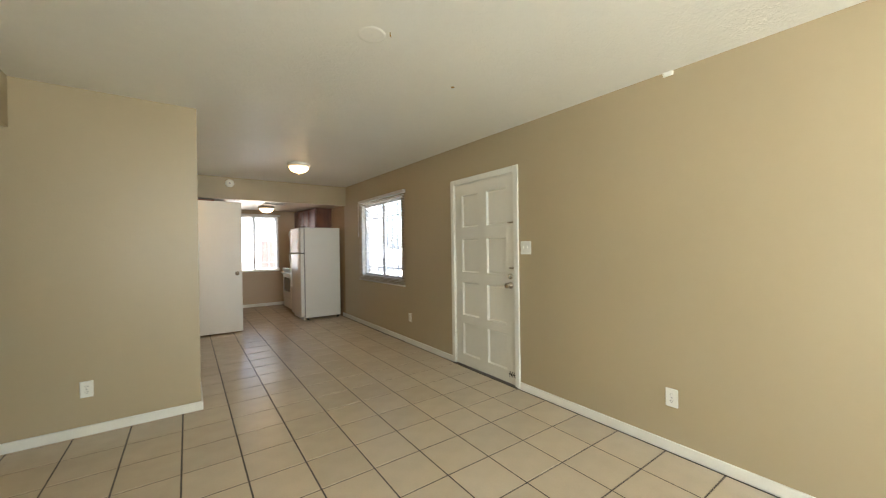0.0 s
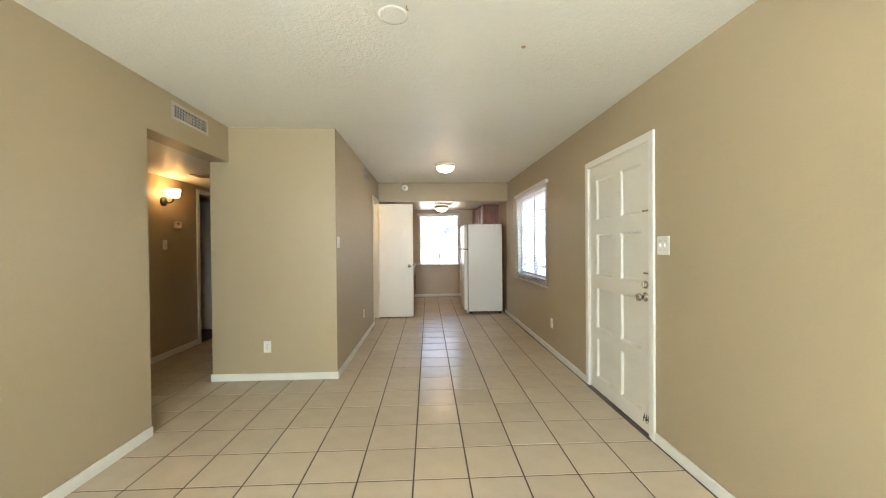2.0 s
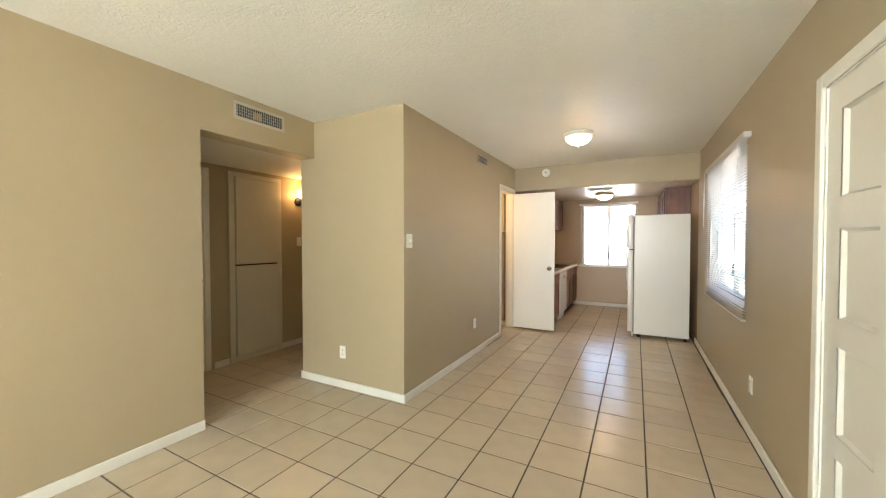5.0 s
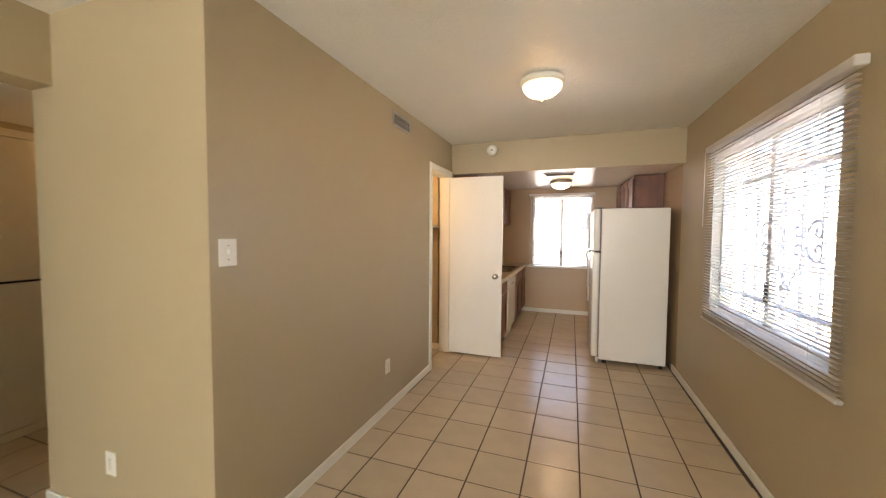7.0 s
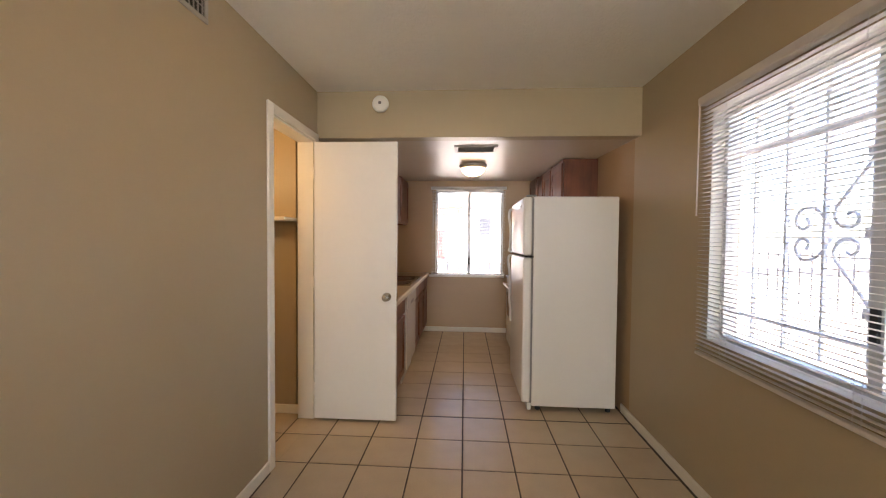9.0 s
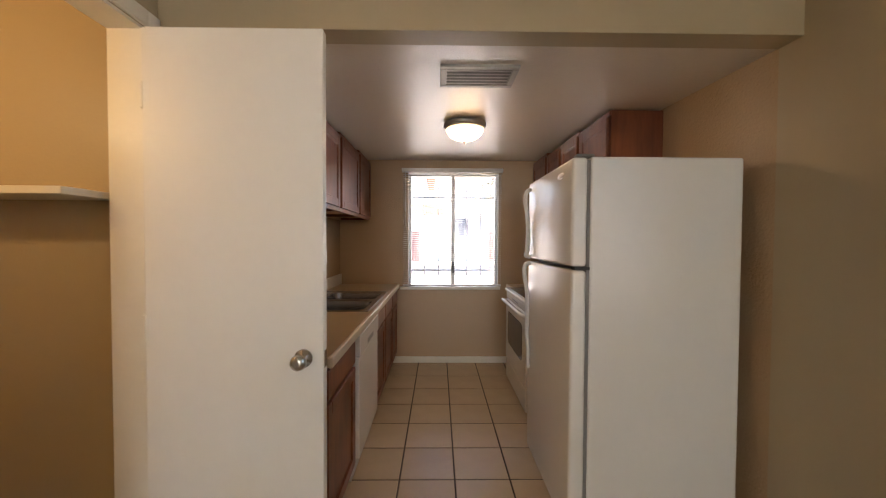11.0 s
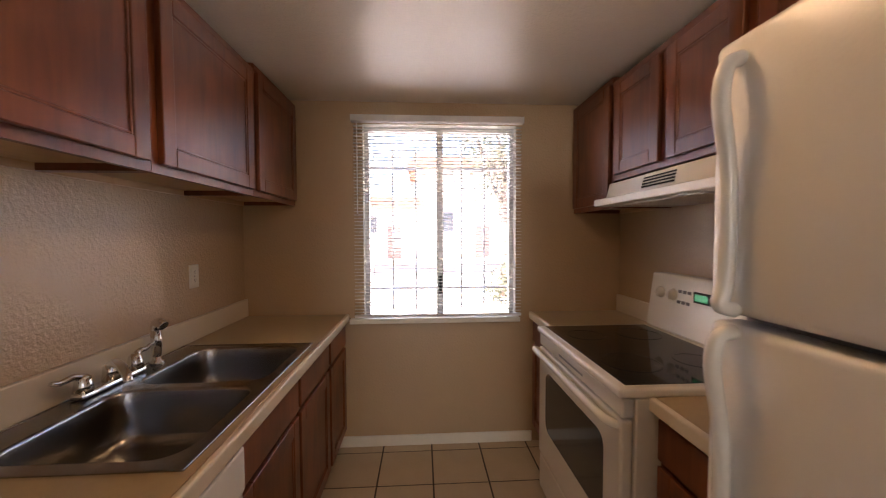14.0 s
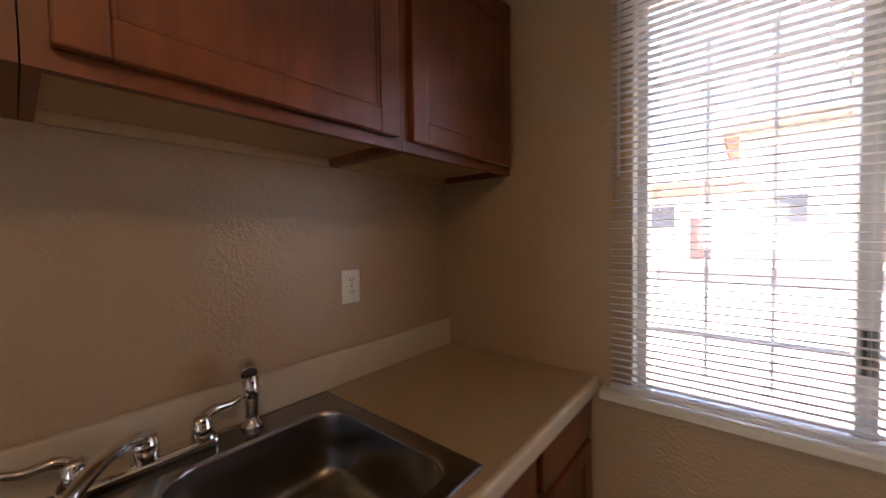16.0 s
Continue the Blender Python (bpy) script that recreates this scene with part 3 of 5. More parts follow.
def grille(s0, s1, z0, z1, to_world, bars, rails, label, scrolls=None):
    g = thing("window_grille", to_world((s0 + s1) / 2, 0.22, z0), label, "window bars")
    for s in bars:
        p, q = to_world(s - 0.006, 0.212, z0), to_world(s + 0.006, 0.228, z1)
        part("bar", boxes(*[sum(([min(a, b), max(a, b)] for a, b in zip(p, q)), [])]), BARS, g)
        part("spike", lathe([(0.016, 0), (0.012, 0.02), (0.001, 0.09)], to_world(s, 0.22, z1), "z", 6), BARS, g)
    for z in rails:
        p, q = to_world(s0, 0.200, z - 0.008), to_world(s1, 0.212, z + 0.008)
        part("rail", boxes(*[sum(([min(a, b), max(a, b)] for a, b in zip(p, q)), [])]), BARS, g)
    for s in (s0 + 0.01, s1 - 0.01):
        for z in rails:
            p, q = to_world(s - 0.01, 0.15, z - 0.01), to_world(s + 0.01, 0.212, z + 0.01)
            part("bracket", boxes(*[sum(([min(a, b), max(a, b)] for a, b in zip(p, q)), [])]), BARS, g)
    if scrolls:
        c, zm = scrolls
        w = lambda s, z: to_world(s, 0.235, z)
        for sg in (-1, 1):
            for up in (-1, 1):
                arm = [w(c + sg * x, zm + up * z) for x, z in ((0.012, 0.30), (0.05, 0.24), (0.12, 0.15), (0.16, 0.09), (0.14, 0.035), (0.09, 0.025), (0.065, 0.055), (0.085, 0.085), (0.11, 0.075))]
                part("scroll", tube(smooth_path(arm, 5), 0.0075, 6), BARS, g)
                arm2 = [w(c + sg * x, zm + up * z) for x, z in ((0.17, 0.02), (0.23, 0.10), (0.30, 0.11), (0.33, 0.06), (0.30, 0.02), (0.265, 0.04), (0.28, 0.07))]
                part("scroll", tube(smooth_path(arm2, 5), 0.0075, 6), BARS, g)
        for z in (zm - 0.3, zm, zm + 0.3):
            part("collar", boxes(*[sum(([min(a, b), max(a, b)] for a, b in zip(to_world(c - 0.018, 0.205, z - 0.02), to_world(c + 0.018, 0.25, z + 0.02))), [])]), BARS, g)
    return g


east = lambda s, o, z: (XR + o, s, z)
north = lambda s, o, z: (s, YK + o, z)
south = lambda s, o, z: (s, YB - o, z)
sliding_window("window_1", DW, east, "aluminium sliding window in the dining area")
sliding_window("window_2", KW, north, "aluminium sliding window over the kitchen end wall")
sliding_window("window_4", (-3.4, -2.6, 0.9, 2.0), north, "aluminium bedroom window")
blind("white venetian blind with open slats over the bedroom window", -3.45, -2.55, 2.06, 0.85, north, radians(10), -2.5)
# unseen window, added only to carry the side fill light
west = lambda s, o, z: (XL - o, s, z)
sliding_window("fill_window", (-1.4, 0.3, 0.8, 2.05), west, "added unseen side window that holds the living room's fill light")
sliding_window("window_3", (0.0, 2.3, 0.75, 2.1), south, "aluminium living room window")
blind("white venetian blind with open slats over the dining window", 4.86, 6.43, 2.125, 0.775, east, radians(-2), 6.415)
blind("white venetian blind with open slats over the kitchen window", 1.03, 2.108, 2.14, 0.857, north, radians(-3), 1.06)
single("window_stool", boxes((0.998, 2.10, YK - 0.045, YK, 0.818, 0.85), bevel=0.004), TRIM, "white painted wooden sill board under the kitchen window", "window sill")
grille(4.93, 6.46, 0.88, 1.98, east, [4.95 + 0.18 * k for k in range(9)], (0.99, 1.836), "wrought iron window bars with scrollwork, paled for the window glare", (5.85, 1.41))
grille(1.06, 2.10, 0.86, 1.925, north, [1.258 + 0.162 * k for k in range(5)], (1.012, 1.85), "iron kitchen window bars, paled for the window glare")

structure("trim", boxes((XR - T - 0.013, XR - T, 4.9, 7.28, 0.0, 0.004), (XR - T - 0.020, XR - T - 0.013, 5.5, 6.3, 0.0, 0.003), (XD + T, XD + T + 0.008, 5.9, 6.44, 0.0, 0.004)), GROUT, "dark dirty gap along the baseboard", "trim")


# ---------------------------------------------------------------- kitchen
def shaker_door(parent, axis_face, out, y0, y1, z0, z1, name="door"):
    """Framed cabinet front in a plane x = axis_face, facing out (+1 or -1)."""
    t, rail = 0.02, 0.058
    a0, a1 = sorted((axis_face, axis_face + out * t))
    if z1 - z0 < 0.2:
        return part(name, boxes((a0, a1, y0, y1, z0, z1), bevel=0.005, segments=2), WOOD, parent)
    b0, b1 = sorted((axis_face + out * 0.003, axis_face + out * 0.011))
    d = part(name, boxes((b0, b1, y0 + rail - 0.002, y1 - rail + 0.002, z0 + rail - 0.002, z1 - rail + 0.002)), WOOD, parent)
    for s0, s1 in ((y0, y0 + rail), (y1 - rail, y1)):
        part("stile", boxes((a0, a1, s0, s1, z0, z1), bevel=0.004, segments=2), WOOD, d)
    for r0, r1 in ((z0, z0 + rail), (z1 - rail, z1)):
        part("rail", boxes((a0, a1, y0 + rail, y1 - rail, r0, r1), bevel=0.003), WOOD, d)
    bead = bmesh.new()
    c0, c1 = sorted((axis_face + out * 0.011, axis_face + out * 0.016))
    for r in ((y0 + rail, y0 + rail + 0.009, z0 + rail, z1 - rail), (y1 - rail - 0.009, y1 - rail, z0 + rail, z1 - rail), (y0 + rail + 0.009, y1 - rail - 0.009, z0 + rail, z0 + rail + 0.009), (y0 + rail + 0.009, y1 - rail - 0.009, z1 - rail - 0.009, z1 - rail)):
        box(bead, c0, c1, *r, bevel=0.002)
    part("bead", bead, WOOD, d)
    return d


def upper_cabinet(back, front, out, y0, y1, z0, doors, label, group):
    """Wall cabinet up to the ceiling, with a recessed underside."""
    c = thing("wall_cabinet", (back, (y0 + y1) / 2, z0), label, "kitchen cabinet", group)
    x0, x1 = sorted((back, front))
    zt = kitchen_z(y0) - 0.012
    s = 0.018
    f0, f1 = sorted((front, front - out * 0.02))
    for name, row in (("side_panel", (x0, x1, y0, y0 + s, z0, zt)), ("side_panel", (x0, x1, y1 - s, y1, z0, zt)), ("top_panel", (x0, x1, y0 + s, y1 - s, zt - s, zt)), ("frame_rail", (f0, f1, y0 + s, y1 - s, z0, z0 + 0.045)), ("frame_rail", (f0, f1, y0 + s, y1 - s, zt - 0.05, zt - s))):
        part(name, boxes(row), WOOD, c)
    i0, i1 = sorted((back, front - out * 0.02))
    part("underside", boxes((i0, i1, y0 + s, y1 - s, z0 + 0.022, z0 + 0.032)), WOODIN, c, "pale wood underside")
    part("hanging_rail", boxes((*sorted((back, back + out * 0.015)), y0 + s, y1 - s, z0 - 0.002, z0 + 0.022)), WOODIN, c)
    edges = [y0] + [v for d in doors for v in d] + [y1]
    for e0, e1 in zip(edges[::2], edges[1::2]):
        part("frame_stile", boxes((f0, f1, max(e0 - 0.015, y0 + s), min(e1 + 0.015, y1 - s), z0 + 0.045, zt - 0.05)), WOOD, c)
    for d0, d1 in doors:
        shaker_door(c, front + out * 0.001, out, d0, d1, z0 + 0.028, zt - 0.035)
    part("crown_strip", boxes((*sorted((front, front + out * 0.012)), y0, y1, zt - 0.03, zt), bevel=0.003), WOOD, c)
    return c


def base_cabinet(back, front, out, y0, y1, fronts, label, group, side=0.832):
    c = thing("base_cabinet", (back, (y0 + y1) / 2, 0), label, "kitchen cabinet", group)
    x0, x1 = sorted((back, front))
    k0, k1 = sorted((back, front - out * 0.06))
    s = 0.018
    f0, f1 = sorted((front, front - out * 0.02))
    for name, row in (("side_panel", (x0, x1, y0, y0 + s, 0.09, side)), ("side_panel", (x0, x1, y1 - s, y1, 0.09, side)), ("bottom_panel", (x0, x1, y0 + s, y1 - s, 0.09, 0.108)), ("frame_rail", (f0, f1, y0 + s, y1 - s, 0.655, 0.69)), ("frame_rail", (f0, f1, y0 + s, y1 - s, 0.80, 0.832))):
        part(name, boxes(row), WOOD, c)
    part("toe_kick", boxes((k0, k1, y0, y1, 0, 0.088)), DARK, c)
    for d0, d1, kind in fronts:
        if kind == "drawer":
            shaker_door(c, front + out * 0.001, out, d0, d1, 0.685, 0.815, "drawer_front")
        shaker_door(c, front + out * 0.001, out, d0, d1, 0.125, 0.665)
    return c


FL = XK + 0.612   # face of the left base cabinets
G1, G2 = "cabinets along the sink wall", "cabinets along the stove wall"
base_cabinet(XK + 0.003, FL, 1, 7.262, 7.78, [(7.28, 7.765, "drawer")], "cherry wood base cabinet beside the dishwasher", G1)
base_cabinet(XK + 0.003, FL, 1, 8.41, 9.36, [(8.425, 8.875, "drawer"), (8.90, 9.345, "drawer")], "cherry wood sink base cabinet under the counter", G1, 0.69)
base_cabinet(XK + 0.003, FL, 1, 9.362, YK - 0.003, [(9.38, 9.755, "drawer")], "cherry wood base cabinet with drawer at the window wall", G1)

FU = XK + 0.325
upper_cabinet(XK + 0.003, FU, 1, 7.262, 7.96, 1.575, [(7.29, 7.937)], "cherry wood wall cabinet with framed doors", G1)
upper_cabinet(XK + 0.003, FU, 1, 7.962, 8.555, 1.575, [(7.987, 8.53)], "cherry wood wall cabinet with one wide framed door", G1)
upper_cabinet(XK + 0.003, FU, 1, 8.557, 9.205, 1.575, [(8.582, 9.18)], "cherry wood wall cabinet above the sink", G1)
upper_cabinet(XK + 0.003, FU, 1, 9.207, YK - 0.003, 1.575, [(9.232, 9.75)], "cherry wood wall cabinet at the window wall", G1)

RU = XR - 0.32
upper_cabinet(XR - 0.003, RU, -1, 8.0, 8.475, 1.70, [(8.025, 8.453)], "short cherry wood wall cabinet beside the fridge", G2)
upper_cabinet(XR - 0.003, RU, -1, 8.477, 9.275, 1.665, [(8.502, 8.852), (8.90, 9.25)], "short cherry wood wall cabinet above the range hood", G2)
upper_cabinet(XR - 0.003, RU, -1, 9.277, YK - 0.003, 1.525, [(9.30, 9.75)], "tall cherry wood wall cabinet at the window wall", G2)
RF = XR - 0.58
base_cabinet(XR - 0.003, RF, -1, 8.13, 8.50, [(8.145, 8.485, "drawer")], "narrow cherry wood base cabinet between fridge and stove", G2)
base_cabinet(XR - 0.003, RF, -1, 9.305, YK - 0.003, [(9.32, 9.755, "drawer")], "cherry wood base cabinet between stove and window wall", G2)


def worktop(name, x0, x1, y0, y1, front_out, hole, splash_x, label):
    w = thing(name, ((x0 + x1) / 2, (y0 + y1) / 2, 0.834), label, "countertop")
    top, low = 0.875, 0.834
    if hole:
        hx0, hx1, hy0, hy1 = hole
        bm = bmesh.new()
        grid = [[bm.verts.new((x, y, low)) for y in (y0, hy0, hy1, y1)] for x in (x0, hx0, hx1, x1)]
        for i in range(3):
            for j in range(3):
                if (i, j) != (1, 1):
                    bm.faces.new((grid[i][j], grid[i + 1][j], grid[i + 1][j + 1], grid[i][j + 1]))
        up = bmesh.ops.extrude_face_region(bm, geom=list(bm.faces))["geom"]
        bmesh.ops.translate(bm, vec=(0, 0, top - low), verts=[v for v in up if isinstance(v, bmesh.types.BMVert)])
        bmesh.ops.recalc_face_normals(bm, faces=bm.faces)
        part("slab", bm, LAMINATE, w)
    else:
        part("slab", boxes((x0, x1, y0, y1, low, top)), LAMINATE, w)
    e = x1 if front_out > 0 else x0
    a0, a1 = sorted((e, e + front_out * 0.022))
    part("front_edge", boxes((a0, a1, y0, y1, low - 0.004, top + 0.003), bevel=0.009, segments=3), EDGE, w, "cream rolled front edge")
    b0, b1 = sorted((splash_x, splash_x + front_out * 0.02))
    part("backsplash", boxes((b0, b1, y0, y1, top, 0.985), bevel=0.005, segments=2), EDGE, w, "cream laminate backsplash")
    return w


SX0, SX1, SY0, SY1 = XK + 0.035, 0.943, 8.222, 9.14
worktop("countertop", XK + 0.003, FL + 0.022, 7.262, YK - 0.003, 1, (SX0 + 0.02, SX1 - 0.02, SY0 + 0.02, SY1 - 0.02), XK + 0.003, "beige laminate countertop with rolled edge and backsplash")
worktop("countertop", RF - 0.02, XR - 0.003, 8.12, 8.505, -1, None, XR - 0.003, "short beige laminate countertop between fridge and stove")
worktop("countertop", RF - 0.02, XR - 0.003, 9.30, YK - 0.003, -1, None, XR - 0.003, "short beige laminate countertop at the window wall")


def rounded(x0, x1, y0, y1, r, n=6):
    pts = []
    for cx, cy, a in ((x1 - r, y1 - r, 0), (x0 + r, y1 - r, 90), (x0 + r, y0 + r, 180), (x1 - r, y0 + r, 270)):
        for k in range(n + 1):
            b = radians(a + 90 * k / n)
            pts.append((cx + r * math.cos(b), cy + r * math.sin(b)))
    return pts


def sink():
    s = thing("kitchen_sink", ((SX0 + SX1) / 2, (SY0 + SY1) / 2, 0.875), "double-bowl stainless steel sink set in the counter", "sink")
    ym = (SY0 + SY1) / 2
    bowls = [(SX0 + 0.095, SX1 - 0.035, SY0 + 0.035, ym - 0.016), (SX0 + 0.095, SX1 - 0.035, ym + 0.016, SY1 - 0.035)]
    zt = 0.879
    # rim: outer outline bridged round both bowls, each half by itself
    bm = bmesh.new()
    for k, (x0, x1, y0, y1) in enumerate(bowls):
        o0, o1 = (SY0, ym) if k == 0 else (ym, SY1)
        inner = rounded(x0, x1, y0, y1, 0.075, 6)
        n = len(inner)
        outer = []
        for i, (px, py) in enumerate(inner):
            q = i // 7
            cx, cy = ((SX1, o1), (SX0, o1), (SX0, o0), (SX1, o0))[q]
            j = i % 7
            # spread the outer ring along the two sides that meet in this corner
            if q in (0, 2):
                outer.append((cx, cy - (cy - py) * (1 - j / 3)) if j < 3 else (cx - (cx - px) * (j / 3 - 1), cy) if j > 3 else (cx, cy))
            else:
                outer.append((cx - (cx - px) * (1 - j / 3), cy) if j < 3 else (cx, cy - (cy - py) * (j / 3 - 1)) if j > 3 else (cx, cy))
        levels = [[bm.verts.new((x, y, zt)) for x, y in outer], [bm.verts.new((x, y, zt)) for x, y in inner]]
        mx, my = (x0 + x1) / 2, (y0 + y1) / 2
        for f, z in ((0.985, zt - 0.012), (0.955, zt - 0.09), (0.93, zt - 0.145), (0.86, zt - 0.168), (0.6, zt - 0.172), (0.13, zt - 0.176)):
            levels.append([bm.verts.new((mx + (x - mx) * f, my + (y - my) * f, z)) for x, y in inner])
        for a, b in zip(levels, levels[1:]):
            for i in range(n):
                bm.faces.new((a[i], a[(i + 1) % n], b[(i + 1) % n], b[i])).smooth = a is not levels[0]
        bm.faces.new(levels[-1])
    bmesh.ops.recalc_face_normals(bm, faces=bm.faces)
    for f in bm.faces:
        if f.normal.z < -0.5:
            f.normal_flip()
    part("basin", bm, STEEL, s)
    part("rim", boxes((SX0 - 0.004, SX1 + 0.004, SY0 - 0.004, SY0 + 0.004, 0.875, 0.881), (SX0 - 0.004, SX1 + 0.004, SY1 - 0.004, SY1 + 0.004, 0.875, 0.881), (SX0 - 0.004, SX0 + 0.004, SY0 + 0.004, SY1 - 0.004, 0.875, 0.881), (SX1 - 0.004, SX1 + 0.004, SY0 + 0.004, SY1 - 0.004, 0.875, 0.881), bevel=0.002), STEEL, s)
    for x0, x1, y0, y1 in bowls:
        part("drain", lathe([(0.045, 0.002), (0.042, 0.006), (0.03, 0.003), (0.005, 0.002)], ((x0 + x1) / 2, (y0 + y1) / 2, zt - 0.178), "z", 24), CHROME, s, "chrome strainer")


sink()


def faucet():
    x, y, z = SX0 + 0.035, 8.70, 0.880
    f = thing("kitchen_faucet", (x, y, z), "chrome two-handle kitchen faucet on the sink's deck", "faucet")
    part("deck_plate", boxes((x - 0.024, x + 0.024, y - 0.13, y + 0.13, z, z + 0.022), bevel=0.009, segments=3), CHROME, f)
    for s in (-1, 1):
        h = part("handle_hub", lathe([(0.026, 0), (0.024, 0.02), (0.020, 0.045), (0.010, 0.055)], (x, y + s * 0.102, z + 0.02), "z", 20), CHROME, f)
        pts = [(x, y + s * 0.102, z + 0.062), (x - 0.004, y + s * 0.13, z + 0.075), (x - 0.008, y + s * 0.165, z + 0.072), (x - 0.010, y + s * 0.19, z + 0.080)]
        part("lever", tube(smooth_path(pts, 5), [0.013 - 0.0004 * k for k in range(16)], 8), CHROME, h)
    part("spout_base", lathe([(0.026, 0), (0.024, 0.03), (0.020, 0.055)], (x, y, z + 0.02), "z", 20), CHROME, f)
    pts = [(x + 0.77 * q, y - 0.63 * q, z + h) for q, h in ((0, 0.05), (0.012, 0.07), (0.06, 0.086), (0.13, 0.088), (0.185, 0.072), (0.197, 0.055))]
    part("spout", tube(smooth_path(pts, 5), [0.017 - 0.0002 * k for k in range(26)], 10), CHROME, f)
    sp = thing("sink_sprayer", (x, 8.91, z), "chrome side sprayer beside the faucet", "sprayer")
    part("collar", lathe([(0.026, 0), (0.024, 0.008), (0.016, 0.014), (0.014, 0.03)], (x, 8.91, z), "z", 20), CHROME, sp)
    part("grip", lathe([(0.015, 0), (0.019, 0.06), (0.018, 0.115)], (x, 8.91, z + 0.028), "z", 16), CHROME, sp)
    pts = [(x, 8.91, z + 0.135), (x + 0.004, 8.905, z + 0.155), (x + 0.022, 8.895, z + 0.165), (x + 0.045, 8.89, z + 0.152)]
    part("head", tube(smooth_path(pts, 5), 0.019, 10), CHROME, sp)


faucet()


def dishwasher():
    d = thing("dishwasher", (0.62, 8.095, 0), "white built-in dishwasher under the counter", "dishwasher")
    x = FL
    part("body", boxes((XK + 0.02, x - 0.002, 7.79, 8.40, 0.09, 0.69)), WHITE, d)
    part("door", boxes((x, x + 0.035, 7.793, 8.397, 0.13, 0.70), bevel=0.006, segments=2), WHITE, d)
    p = part("control_panel", boxes((x, x + 0.042, 7.793, 8.397, 0.705, 0.828), bevel=0.008, segments=2), WHITE, d)
    part("handle_recess", boxes((x + 0.0415, x + 0.0425, 8.0, 8.19, 0.725, 0.755)), GREY, p)
    part("kick_plate", boxes((x - 0.03, x - 0.01, 7.793, 8.397, 0.0, 0.125), bevel=0.003), WHITE, d)


dishwasher()


def fridge():
    y0, y1 = 7.32, 8.05
    f = thing("refrigerator", (2.35, (y0 + y1) / 2, 0), "white top-freezer refrigerator with curved handles", "refrigerator")
    part("body", boxes((2.062, 2.715, y0, y1, 0.045, 1.715), bevel=0.010, segments=2), WHITE, f)
    part("gasket", boxes((2.05, 2.0625, y0 + 0.006, y1 - 0.006, 0.07, 1.70)), GREY, f, "grey rubber door gasket")
    for nm, z0, z1 in (("fridge_door", 0.075, 1.232), ("freezer_door", 1.248, 1.712)):
        d = part(nm, boxes((1.982, 2.05, y0 - 0.002, y1 + 0.002, z0, z1), bevel=0.016, segments=4), WHITE, f)
        for q in d.data.polygons:
            q.use_smooth = True
    yh = y1 - 0.055
    for pts in ([(1.982, yh, 1.67), (1.957, yh, 1.655), (1.948, yh, 1.60), (1.962, yh, 1.50), (1.966, yh, 1.40), (1.962, yh, 1.30), (1.955, yh, 1.268), (1.982, yh, 1.258)],
                [(1.982, yh, 1.222), (1.953, yh, 1.212), (1.945, yh, 1.16), (1.962, yh, 1.05), (1.966, yh, 0.92), (1.963, yh, 0.80), (1.972, yh, 0.70), (1.972, yh, 0.60), (1.982, yh, 0.58)]):
        part("handle", tube(smooth_path(pts, 6), 0.013, 10), WHITE, f, "curved white handle")
    part("hinge_cover", boxes((2.005, 2.085, y0 + 0.012, y0 + 0.055, 1.7155, 1.729), bevel=0.005), GREY, f)
    part("middle_hinge", boxes((2.0, 2.064, y0 + 0.004, y0 + 0.05, 1.2335, 1.2465)), GASKET, f)
    bm = lathe([(0.028, 0), (0.026, -0.003), (0.01, -0.004)], (0, 0, 0), "x", 24)
    bmesh.ops.scale(bm, vec=(1, 1.5, 0.5), verts=bm.verts)
    bmesh.ops.translate(bm, vec=(1.982, 7.46, 1.655), verts=bm.verts)
    part("badge", bm, NICKEL, f, "plain oval metal badge")
    part("base_grille", boxes((2.03, 2.06, y0 + 0.01, y1 - 0.01, 0.012, 0.07), bevel=0.003), WHITE, f)
    for y in (y0 + 0.06, y1 - 0.06):
        for x in (2.12, 2.68):
            part("foot", lathe([(0.02, 0), (0.02, 0.046)], (x, y, 0), "z", 12), GASKET, f)


fridge()


